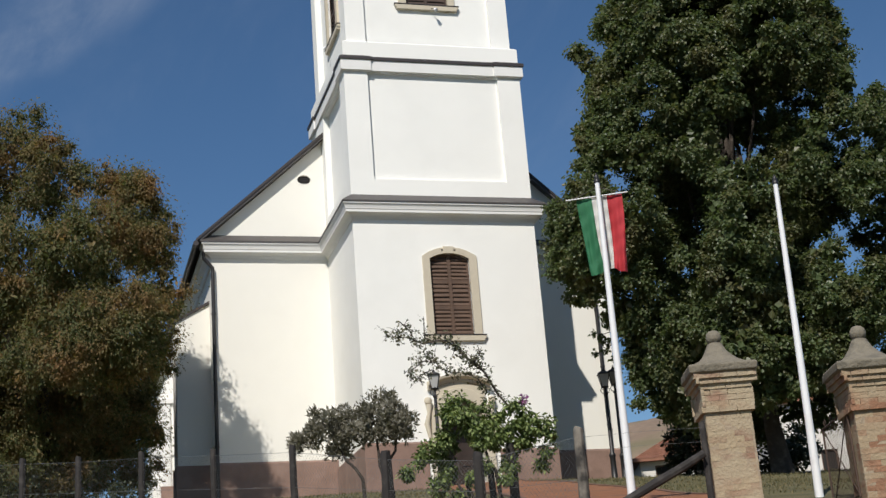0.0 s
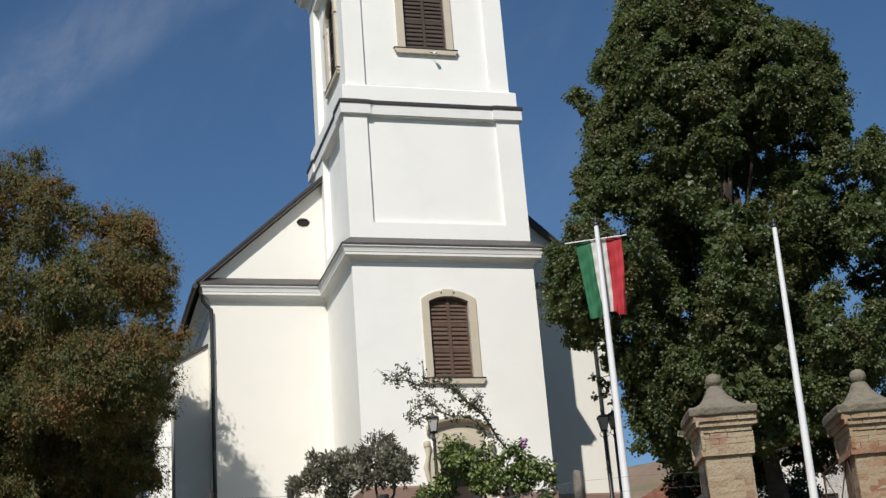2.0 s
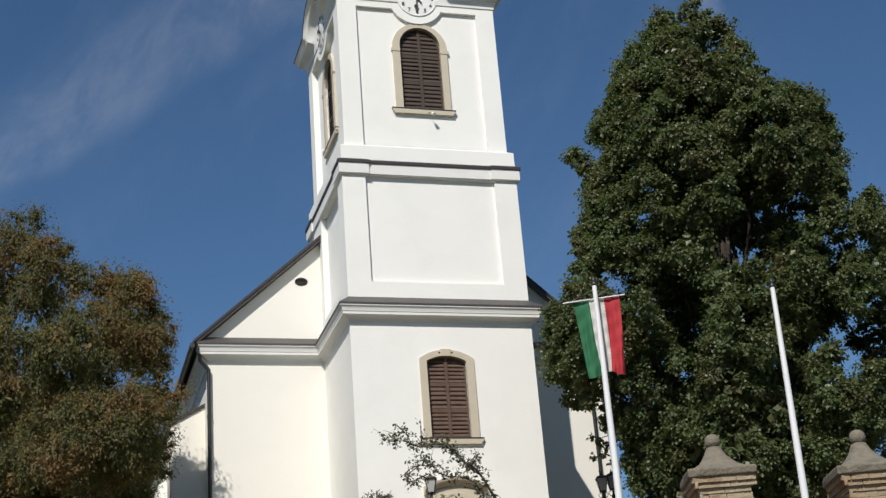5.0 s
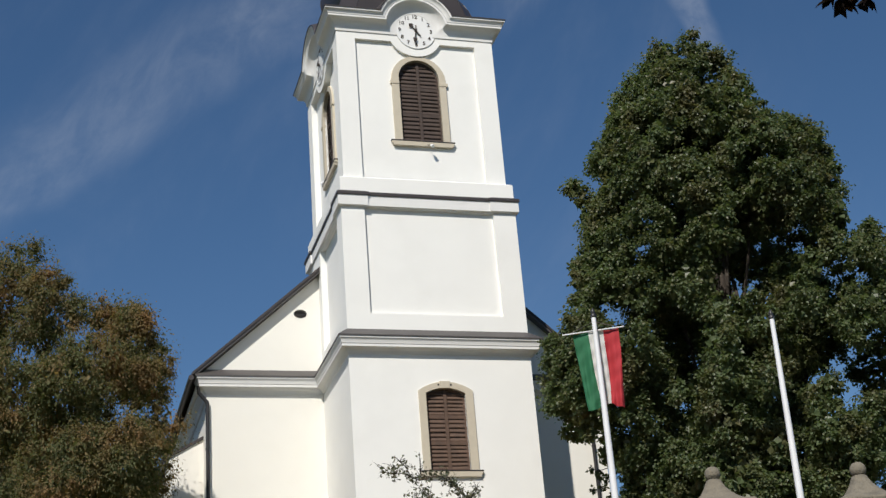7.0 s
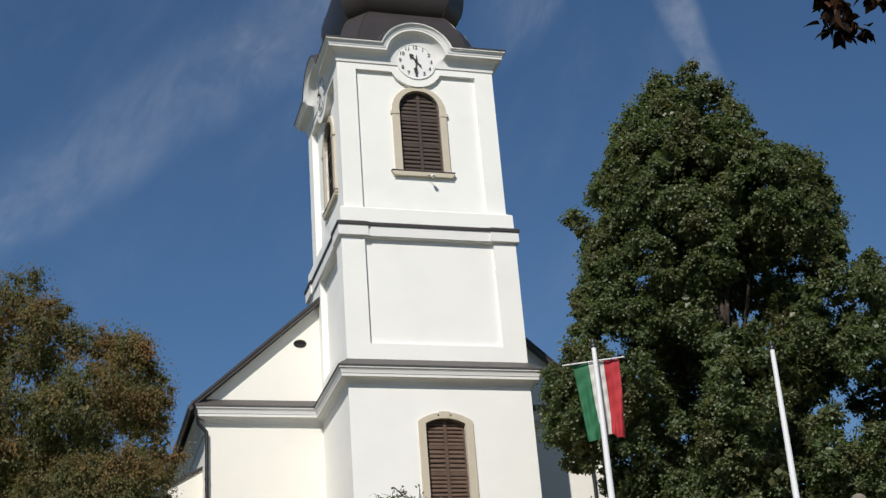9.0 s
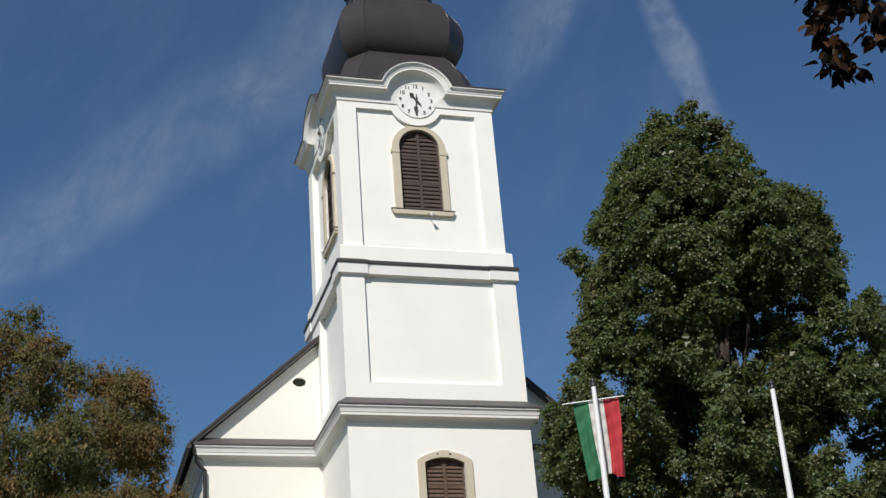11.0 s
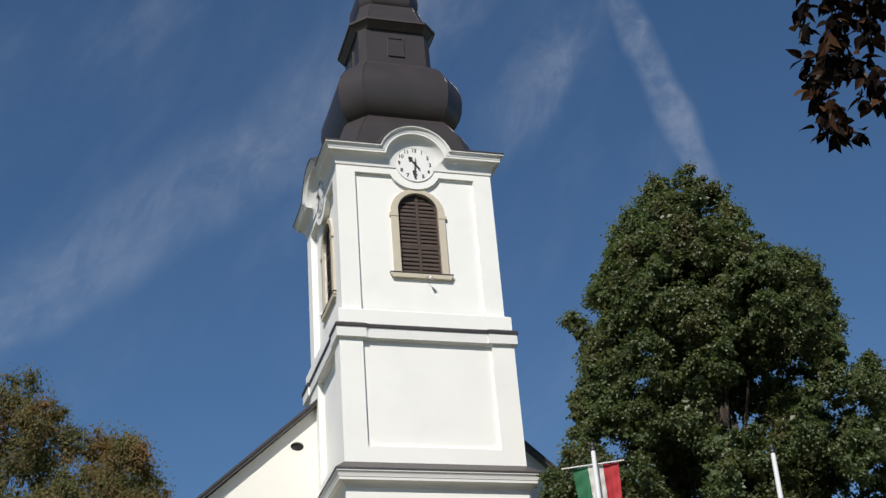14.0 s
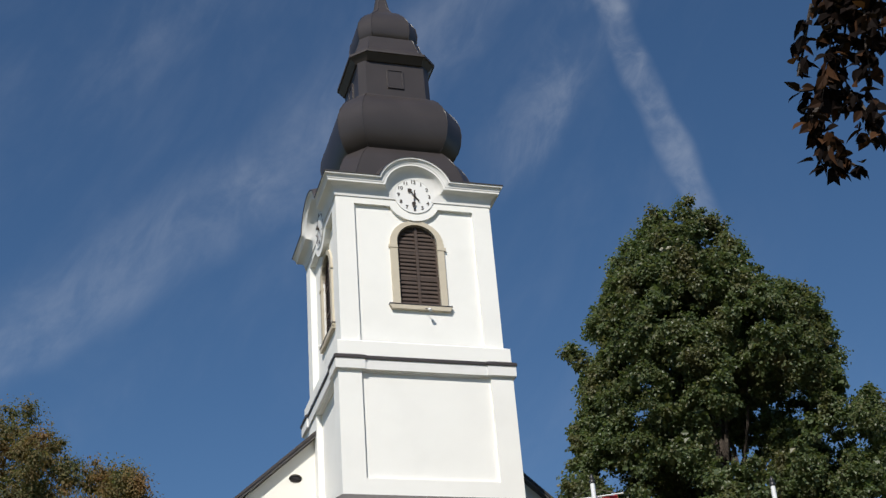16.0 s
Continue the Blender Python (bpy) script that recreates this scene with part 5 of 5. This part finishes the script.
def flag():
    y = 19.585
    ob = thing("flag", "hanging red, white and green flag on a crossbar", "flag", Matrix.Translation((2.33, y, 8.5)))
    part("crossbar", Mesh().tube([(-0.48, 0, -0.03), (0.44, 0, 0.035)], 0.011, 8), M_POLE, ob, "thin white crossbar")
    for e in (-0.40, 0.40):
        part("cord", Mesh().tube([(e, 0, e * 0.07), (e * 0.5, -0.02, 0.06 + e * 0.03), (0, -0.045, 0.13)], 0.006, 5), M_WOOD, ob)

    def cloth(a0, a1):
        nu, nv = 20, 36
        rows = []
        for j in range(nv + 1):
            t = j / nv
            row = []
            for i in range(nu + 1):
                s = a0 + (a1 - a0) * i / nu
                left_e, right_e = -0.32 + 0.11 * t ** 1.2, 0.355 - 0.055 * t ** 2
                x = left_e + (right_e - left_e) * s
                fold = 0.06 * t ** 0.7 * math.sin(9.5 * s + 2.4 * t + 0.7) + 0.03 * t * math.sin(21 * s - 3 * t) + 0.014 * math.sin(34 * s + 5 * t) * t ** 0.5 + 0.006 * math.sin(9 * s + 31 * t)
                drop = 1.13 + 0.05 * math.sin(7 * s + 1.0) + 0.03 * s
                row.append((x + 0.015 * t * math.sin(5 * t + 8 * s), 0.03 + fold, -0.03 + 0.055 * s - drop * t))
            rows.append(row)
        m = Mesh()
        m.rings(rows, close=False, cap=False)
        return m

    for nm, a0, a1, mat in (("green_stripe", 0, 1 / 3, M_GREEN), ("white_stripe", 1 / 3, 2 / 3, M_WHITE), ("red_stripe", 2 / 3, 1, M_RED)):
        o = part(nm, cloth(a0, a1), mat, ob, smooth=True)
        sol = o.modifiers.new("cloth", "SOLIDIFY")
        sol.thickness = 0.004


flag()


# ---------------------------------------------------------------- lamps
def street_lamp(x, y, top):
    z = hill(x, y)
    h = top - z
    ob = thing("street_lamp", "black cast-iron lamp post with a small glazed lantern", "street lamp", Matrix.Translation((x, y, z)), group="old-style lamps round the church")
    part("post", Mesh().lathe([(0.10, -0.1), (0.10, 0.1), (0.085, 0.12), (0.075, 0.7), (0.09, 0.72), (0.09, 0.78), (0.05, 0.84), (0.042, h - 0.75), (0.06, h - 0.73), (0.06, h - 0.69), (0.035, h - 0.66), (0.03, h - 0.56), (0.05, h - 0.52)], 12), M_IRON, ob, smooth=True)
    lan = part("lantern", Mesh().lathe([(0.09, h - 0.53), (0.105, h - 0.51), (0.105, h - 0.49), (0.09, h - 0.48)], 4), M_IRON, ob)
    a, b, z0, z1 = 0.10, 0.185, h - 0.49, h - 0.15
    sq = lambda r, zz, i: (r * math.cos(math.pi / 2 * i + math.pi / 4), r * math.sin(math.pi / 2 * i + math.pi / 4), zz)
    for i in range(4):
        part("corner_bar", Mesh().tube([sq(a * 1.1, z0, i), sq(b * 1.1, z1, i)], 0.011, 5), M_IRON, lan)
        p = [Vector(sq(a, z0, i)), Vector(sq(a, z0, i + 1)), Vector(sq(b, z1, i + 1)), Vector(sq(b, z1, i))]
        n = (p[1] - p[0]).cross(p[3] - p[0]).normalized() * 0.004
        part("pane", Mesh().add(p + [q - n for q in p], [(0, 1, 2, 3), (7, 6, 5, 4), (0, 4, 5, 1), (1, 5, 6, 2), (2, 6, 7, 3), (3, 7, 4, 0)]), M_GLASS, lan, "frosted glass pane")
    roof = [(0.235, h - 0.155), (0.24, h - 0.135), (0.15, h - 0.085), (0.08, h - 0.06), (0.05, h - 0.02)]
    part("lantern_roof", Mesh().rings([[sq(r, zz, i) for i in range(4)] for r, zz in roof]), M_IRON, lan)
    part("finial", Mesh().lathe([(0.02, h - 0.02), (0.03, h), (0.012, h + 0.03), (0.004, h + 0.08)], 8), M_IRON, lan)
    for s in (-1, 1):
        part("scroll", Mesh().tube([(s * 0.03, 0, h - 0.68), (s * 0.10, 0, h - 0.66), (s * 0.13, 0, h - 0.58), (s * 0.09, 0, h - 0.53), (s * 0.07, 0, h - 0.57)], 0.011, 5), M_IRON, ob)
    return ob


street_lamp(-0.52, 37.2, 10.13)
street_lamp(4.16, 38.5, 10.08)
street_lamp(4.46, 38.7, 10.16)


# ---------------------------------------------------------------- gate posts
def brick_meshes(length, height, depth, seed, mat):
    g = random.Random(seed)
    out = []
    for k in range(4):
        j = lambda s: (g.random() - 0.5) * s
        m = Mesh()
        x, y, z = length / 2, depth / 2, height / 2
        c = [(sx * (x + j(0.008)), sy * y + (j(0.006) if sy < 0 else 0), sz * (z + j(0.006))) for sz in (-1, 1) for sy in (-1, 1) for sx in (-1, 1)]
        m.add(c, [(0, 2, 3, 1), (4, 5, 7, 6), (0, 1, 5, 4), (2, 6, 7, 3), (0, 4, 6, 2), (1, 3, 7, 5)])
        me = m.make("brick")
        me.materials.append(mat)
        out.append(me)
    return out


LIMED = (brick_meshes(0.221, 0.072, 0.04, 1, M_BRICK), brick_meshes(0.108, 0.072, 0.04, 2, M_BRICK))
BARE = (brick_meshes(0.221, 0.072, 0.04, 1, M_REDBRICK), brick_meshes(0.108, 0.072, 0.04, 2, M_REDBRICK))


def gate_post(x, y, top, seed, label, bricks):
    z0 = hill(x, y) - 0.1
    ob = thing("gate_post", label, "gate post", Matrix.Translation((x, y, z0)), group="pair of gate posts")
    zt = top - z0
    g = random.Random(seed)
    core = Mesh().box(-0.2965, 0.2965, -0.2965, 0.2965, 0, zt - 0.8)
    part("core", core, M_MORTAR, ob, "pale lime mortar")
    # ledge courses and corbels
    lev = lambda z: zt - (5.98 - z)

    def rg(a, z):
        """A square course with a chipped, uneven edge."""
        row = []
        for q in range(4):
            for k in range(6):
                t = -1 + k / 3
                o = a * (1 + 0.035 * noise.noise((t * 4 + q * 7, a * 31, z * 17 + seed))) - (0.02 if k == 0 else 0)
                c, s = ((1, 0), (0, 1), (-1, 0), (0, -1))[q]
                row.append((o * c - a * t * s, o * s + a * t * c, z + 0.008 * noise.noise((t * 5 + q * 3, z * 9, seed))))
        return row

    part("ledge", Mesh().rings([rg(0.31, lev(4.83)), rg(0.33, lev(4.84)), rg(0.335, lev(4.895)), rg(0.31, lev(4.905))]), M_MORTAR, ob, "weathered brick ledge", bevel=0.008)
    part("corbel", Mesh().rings([rg(0.31, lev(5.12)), rg(0.33, lev(5.13)), rg(0.33, lev(5.20)), rg(0.365, lev(5.205)), rg(0.365, lev(5.265)), rg(0.395, lev(5.275)), rg(0.40, lev(5.34))]), M_MORTAR, ob, "stepped corbel courses", bevel=0.008)
    part("slab", Mesh().rings([rg(0.41, lev(5.33)), rg(0.445, lev(5.345)), rg(0.455, lev(5.43)), rg(0.44, lev(5.455))]), M_CAP, ob, "weathered cap slab", bevel=0.012)
    prof = [(0.435, 5.45), (0.34, 5.495), (0.26, 5.545), (0.20, 5.605), (0.15, 5.68), (0.11, 5.755), (0.088, 5.80)]
    rows = []
    for a, z in prof:
        row = []
        for k in range(16):
            t = 2 * math.pi * (k + 0.5) / 16
            sq = a / max(abs(math.cos(t)), abs(math.sin(t)))
            f = min(1.0, (5.80 - z) / 0.3)
            r = sq * f + a * (1 - f)
            row.append((r * math.cos(t) + 0.006 * math.sin(5 * t + z * 20), r * math.sin(t), lev(z)))
        rows.append(row)
    part("cap", Mesh().rings(rows), M_CAP, ob, "concave weathered stone cap", smooth=True)
    part("ball", Mesh().lathe([(0.02, lev(5.78)), (0.07, lev(5.80)), (0.098, lev(5.84)), (0.105, lev(5.885)), (0.095, lev(5.93)), (0.06, lev(5.967)), (0.01, lev(5.982))], 16), M_CAP, ob, "stone ball finial", smooth=True)
    # bricks
    half = 0.292
    course = 0.0765

    def lay(z, h, a):
        for side in range(4):
            off = course_no % 2
            xs = []
            p = -a
            first = True
            while p < a - 0.04:
                w = 0.112 if (first and (off + side) % 2) else 0.225
                first = False
                if p + w > a - 0.05:
                    w = 0.112 if a - p < 0.17 else 0.225
                xs.append((p + w / 2, w))
                p += w
            for c, w in xs:
                me = g.choice(bricks[0] if w > 0.2 else bricks[1])
                b = new("brick", me)
                b.parent = ob
                out = a - 0.003 + g.uniform(0.0, 0.004)
                b.matrix_basis = pose(0, 0, 0, 0, 0, 90 * side) @ pose(c, -out + 0.012, z + h / 2, g.uniform(-0.4, 0.4), g.uniform(-0.6, 0.6), g.uniform(-0.4, 0.4))

    course_no = 0
    z = 0.02
    while z < lev(4.83) - 0.03:
        lay(z, 0.062, half)
        z += course
        course_no += 1
    z = lev(4.907)
    while z < lev(5.13) - 0.04:
        lay(z, 0.062, half + 0.025)
        z += course
        course_no += 1
    for zz, a in ((4.835, 0.335), (5.135, 0.335), (5.205, 0.372), (5.272, 0.402)):
        lay(lev(zz), 0.062, a)
        course_no += 1
    return ob


# ---------------------------------------------------------------- fence
def fence():
    posts = [(1.54, 17.99, 4.83), (0.25, 19.4, 4.85), (-1.11, 20.89, 5.22), (-2.68, 22.61, 5.74), (-4.26, 24.34, 6.1), (-5.92, 26.16, 6.49), (-7.6, 28.0, 6.84), (-9.3, 29.86, 7.24), (-11.0, 31.7, 7.6)]
    ob = thing("fence", "chain-link churchyard fence on weathered wooden posts", "fence", Matrix.Translation((1.54, 17.99, hill(1.54, 17.99))))
    inv = Matrix.Translation(-Vector((1.54, 17.99, hill(1.54, 17.99))))
    g = random.Random(8)
    for i, (x, y, z) in enumerate(posts):
        r = 0.07 if i == 0 else g.uniform(0.055, 0.075)
        m = Mesh().tube([(x + g.uniform(-0.03, 0.03), y, hill(x, y) - 0.3), (x, y, (hill(x, y) + z) / 2), (x, y, z - 0.03), (x + 0.01, y, z)], [r * 1.1, r, r * 0.95, r * 0.8], 9)
        me = m.make("post", True)
        me.transform(inv)
        part("post", me, M_WOOD if i == 0 else M_DARKWOOD, ob, "grey split wooden post" if i == 0 else "")
    for bay, ((xa, ya, za), (xb, yb, zb)) in enumerate(zip(posts, posts[1:])):
        a, b = Vector((xa, ya, 0)), Vector((xb, yb, 0))
        length = (b - a).length
        low = lambda s: hill(xa + (xb - xa) * s, ya + (yb - ya) * s) + 0.02
        high = lambda s: za + (zb - za) * s - 0.12
        step = 0.075
        thin = 0.0021 if bay < 3 else 0.0011
        verts, faces = [], []

        def wire(s0, h0, s1, h1, r=0.0021):
            p = [(a.lerp(b, s).x, a.lerp(b, s).y, low(s) + (high(s) - low(s)) * h) for s, h in ((s0, h0), (s1, h1))]
            o = len(verts)
            for q in p:
                verts.extend([(q[0], q[1] - r, q[2] + r), (q[0], q[1] - r, q[2] - r), (q[0], q[1] + r, q[2])])
            faces.extend([(o, o + 1, o + 4, o + 3), (o + 1, o + 2, o + 5, o + 4), (o + 2, o, o + 3, o + 5)])

        hgt = high(0.5) - low(0.5)
        span = hgt / length
        n = int((1 + span) / (step / length))
        for k in range(n + 1):
            s = -span + k * step / length
            for sgn in (1, -1):
                s0, s1, h0, h1 = s, s + span, 0.0, 1.0
                if s0 < 0:
                    h0, s0 = -s0 / span, 0.0
                if s1 > 1:
                    h1, s1 = 1 - (s1 - 1) / span, 1.0
                if s1 > s0:
                    wire(s0, h0, s1, h1, thin) if sgn > 0 else wire(1 - s0, h0, 1 - s1, h1, thin)
        for h in (1.0, 0.5, 0.02):
            wire(0, h, 1, h, 0.003)
        me = Mesh().add(verts, faces)
        mm = bpy.data.meshes.new("wire_mesh")
        mm.from_pydata(me.v, [], me.f)
        mm.transform(inv)
        part("wire_mesh", mm, M_WIRE, ob)
    # strands of wire above the mesh, on to the gate post
    for z0, z1 in ((4.70, 4.70), (4.52, 4.52)):
        m = Mesh().tube([(1.54, 17.99, z0), (2.4, 17.97, z0 + 0.01), (3.12, 18.0, z1)], 0.0018, 5)
        me = m.make("strand")
        me.transform(inv)
        part("strand", me, M_WIRE, ob)


fence()


def timber(name, label, a, b, r, mat, category):
    a, b = Vector(a), Vector(b)
    ob = part(name, Mesh().tube([p - a for p in [a.lerp(b, k / 5) + Vector((noise.noise((k * 0.9, r * 40, 1.0)), 0, noise.noise((k * 0.9, r * 40, 6.0)))) * 0.012 for k in range(6)]], [r * 1.1, r, r * 0.97, r, r * 0.95, r * 0.85], 9), mat, None, smooth=True)
    ob.matrix_world = Matrix.Translation(a)
    return tagged(ob, label, category)


timber("wooden_brace", "dark weathered log leaning against the gate post", (1.62, 17.9, 3.62), (3.10, 17.93, 4.36), 0.06, M_DARKWOOD, "log")
timber("wooden_stake", "dark split stake beside the brick gate post", (3.12, 18.02, 3.4), (3.14, 18.05, 4.78), 0.045, M_DARKWOOD, "stake")
timber("wooden_stake", "thick dark stake tied to the little tree", (-1.22, 23.9, 4.5), (-1.24, 23.9, 5.75), 0.085, M_DARKWOOD, "stake")
timber("wooden_stake", "dark rough stake inside the rose bush", (0.82, 22.1, 4.2), (0.80, 22.1, 5.4), 0.08, M_DARKWOOD, "stake")
timber("wooden_stake", "dark rough stake supporting the rose bush", (0.50, 22.1, 4.2), (0.46, 22.1, 5.15), 0.055, M_DARKWOOD, "stake")


def iron_gate():
    """Gate leaf of iron bars and wire, standing open beside the post."""
    ob = thing("iron_gate", "open rusty iron gate leaf with wire mesh and scrolls", "gate", pose(4.93, 17.78, hill(4.93, 17.78), 0, 0, 89))
    w, h = 1.4, 1.15
    part("hinge_bar", Mesh().tube([(0, 0, 0.05), (0, 0, h)], 0.016, 7), M_RUST, ob)
    part("end_bar", Mesh().tube([(w, 0, 0.05), (w, 0, h)], 0.014, 7), M_RUST, ob)
    for z in (0.08, h):
        part("rail", Mesh().tube([(0, 0, z), (w, 0, z)], 0.012, 6), M_RUST, ob)
    for x0, x1 in ((0, w), (w, 0)):
        part("diagonal", Mesh().tube([(x0, 0, 0.08), (x1, 0, h)], 0.008, 6), M_RUST, ob)
    net = Mesh()
    n = 22
    for k in range(-n, n):
        for s in (1, -1):
            x0, x1 = w * k / n, w * k / n + h
            z0, z1 = 0.08, h
            if x0 < 0:
                z0, x0 = z0 - x0 * (h - 0.08) / h, 0
            if x1 > w:
                z1, x1 = z1 - (x1 - w) * (h - 0.08) / h, w
            if x1 > x0:
                net.tube([(x0, 0, z0), (x1, 0, z1)] if s > 0 else [(w - x0, 0, z0), (w - x1, 0, z1)], 0.0018, 3)
    part("wire_mesh", net, M_RUST, ob)
    for k in range(4):
        c = w * (k + 0.5) / 4
        pts = [(c + (0.015 + 0.008 * t) * math.cos(t), 0, h + 0.075 + (0.015 + 0.008 * t) * math.sin(t)) for t in [0.5 * i for i in range(14)]]
        part("scroll", Mesh().tube(pts, 0.007, 5), M_RUST, ob)


iron_gate()


# ---------------------------------------------------------------- path, grass
def path():
    """Clay-paved path from the gate up to the church door, laid on the slope."""
    edge = [(3.95, 17.0), (3.9, 20.8), (3.78, 22.2), (3.6, 23.8), (3.42, 26.0), (3.18, 28.4), (2.82, 30.5), (2.38, 32.8), (1.6, 35.0), (1.35, 39.2)]
    width = 2.3
    rows = []
    pts = [Vector(a).lerp(Vector(b), k / 5) for a, b in zip(edge, edge[1:]) for k in range(5)] + [Vector(edge[-1])]
    for i, r_ in enumerate(pts):
        d = (pts[min(i + 1, len(pts) - 1)] - pts[max(i - 1, 0)]).normalized()
        side = Vector((d.y, -d.x))
        l_ = r_ - side * width
        c = (l_ + r_) / 2
        z = lambda q: hill(q.x, q.y)
        rows.append([(l_.x, l_.y, z(l_) - 0.1), (l_.x, l_.y, z(l_) + 0.03), (c.x, c.y, z(c) + 0.05), (r_.x, r_.y, z(r_) + 0.03), (r_.x, r_.y, z(r_) - 0.1)])
    ob = part("pavement", Mesh().rings(rows), M_PAVER, None)
    tagged(ob, "orange clay-paved path from the gate to the door", "path", kind="structure")
    for k, s in ((1, -1), (3, 1)):
        rr = []
        for row in rows:
            p = Vector(row[k])
            q = p + Vector((s * 0.09, 0, 0))
            rr.append([(p.x, p.y, p.z - 0.12), (p.x, p.y, p.z + 0.02), (q.x, q.y, q.z + 0.02), (q.x, q.y, q.z - 0.12)])
        part("kerb", Mesh().rings(rr), M_SAND, ob, "low clay edging")


path()


def grass():
    g = np.random.default_rng(77)
    n = 26000
    x = g.uniform(-7, 14, n)
    y = 21 + 19 * g.random(n) ** 0.8
    rim = np.interp(y, [17.0, 20.8, 23.8, 26.0, 28.4, 30.5, 32.8, 35.0, 39.2], [3.95, 3.9, 3.6, 3.42, 3.18, 2.82, 2.38, 1.6, 1.35])
    keep = (x > rim + 0.15) | (x < rim - 2.5)
    x, y = x[keep], y[keep]
    z = np.array([hill(a, b) for a, b in zip(x, y)])
    P = np.stack([x, y, z], 1)
    A = unit(g.normal(size=P.shape) * np.array([0.45, 0.45, 0.2]) + np.array([0, 0, 1]))
    N = unit(g.normal(size=P.shape) + np.array([0, -0.6, 0]))
    ob = part("grass", leaf_mesh("grass", P, A, N, 0.03 + 0.05 * g.random(len(P)) ** 2, 0.012 + 0.02 * g.random(len(P)), 0.05, 0.3), M_BLADE)
    tagged(ob, "short mown grass with dry tufts on the slope", "grass", kind="stuff")


grass()


# ---------------------------------------------------------------- village behind
def house(name, label, x0, x1, y0, y1, base, eave, ridge, wall_mat, windows):
    ob = thing(name, label, "house", Matrix.Translation((x0, y0, base)))
    w, d, h, r = x1 - x0, y1 - y0, eave - base, ridge - base
    holes = [rect(a, a + ww, b, b + hh) for a, ww, b, hh in windows]
    part("wall", Mesh().plate([rect(0, w, 0, h)] + holes, 0.35, front(0)), wall_mat, ob, "whitewashed plaster")
    part("side_wall", Mesh().box(0, 0.35, 0.35, d, 0, h), wall_mat, ob)
    part("side_wall", Mesh().box(w - 0.35, w, 0.35, d, 0, h), wall_mat, ob)
    part("back_wall", Mesh().box(0.35, w - 0.35, d - 0.35, d, 0, h), wall_mat, ob)
    e = 0.35
    hip = min(d / 2 + 0.2, w / 2)
    v = [(-e, -e, h), (w + e, -e, h), (w + e, d + e, h), (-e, d + e, h), (hip, d / 2, r), (w - hip, d / 2, r), (-e, -e, h - 0.1), (w + e, -e, h - 0.1), (w + e, d + e, h - 0.1), (-e, d + e, h - 0.1)]
    f = [(0, 1, 5, 4), (1, 2, 5), (2, 3, 4, 5), (3, 0, 4), (6, 9, 8, 7), (0, 6, 7, 1), (1, 7, 8, 2), (2, 8, 9, 3), (3, 9, 6, 0)]
    roof = part("roof", Mesh().add(v, f), M_TILE, ob, "weathered red clay tiles")
    for a, ww, b, hh in windows:
        fr = part("window", Mesh().plate([rect(a, a + ww, b, b + hh), rect(a + 0.07, a + ww - 0.07, b + 0.07, b + hh - 0.07)], 0.08, front(0.1)), M_SHUTTER, ob)
        part("pane", Mesh().box(a + 0.06, a + ww - 0.06, 0.13, 0.14, b + 0.06, b + hh - 0.06), M_DARK, fr)
    # rows of roof tiles on the front slope
    k = 26
    m = Mesh()
    for i in range(k):
        t0, t1 = i / k, (i + 1) / k
        p = lambda q, s: Vector(v[0 if s == 0 else 1]).lerp(Vector(v[4 if s == 0 else 5]), q)
        up = Vector((0, -0.012, 0.018))
        m.add([p(t0, 0) + up, p(t0, 1) + up, p(t1, 1), p(t1, 0), p(t0, 0), p(t0, 1)], [(0, 1, 2, 3), (4, 5, 1, 0)])
    part("tile_course", m, M_TILE, roof)
    return ob


house("cottage", "whitewashed cottage with a red tiled hipped roof", 7.35, 11.6, 58.0, 63.0, 8.2, 10.45, 12.0, M_HOUSE, [(0.6, 0.7, 0.9, 1.1), (2.2, 0.7, 0.9, 1.1)])
house("white_house", "long whitewashed house half hidden behind the trees", 14.4, 24.0, 66.0, 73.0, 9.2, 13.9, 17.2, M_HOUSE, [(0.5, 0.8, 1.0, 1.3), (2.4, 0.8, 1.0, 1.3), (4.4, 0.8, 1.0, 1.3), (6.5, 0.8, 1.0, 1.3)])


def far_hill():
    rows = []
    for j in range(13):
        rr = j / 12
        rows.append([(64 + 170 * rr * math.cos(t), 430 + 150 * rr * math.sin(t), 8 + 69 * math.cos(rr * math.pi / 2) ** 1.3 + 3 * noise.noise((rr * 5, t * 3, 0))) for t in [2 * math.pi * k / 48 for k in range(48)]])
    ob = part("backdrop", Mesh().rings(rows[::-1]), M_HILL, None, smooth=True)
    tagged(ob, "brown and green hillside beyond the village", "hill", kind="structure")


far_hill()

gate_post(3.49, 18.33, 6.04, 4, "weathered brick gate post with a stone cap and ball", LIMED)
gate_post(5.25, 17.83, 5.83, 6, "weathered brick gate post with red bricks showing", BARE)
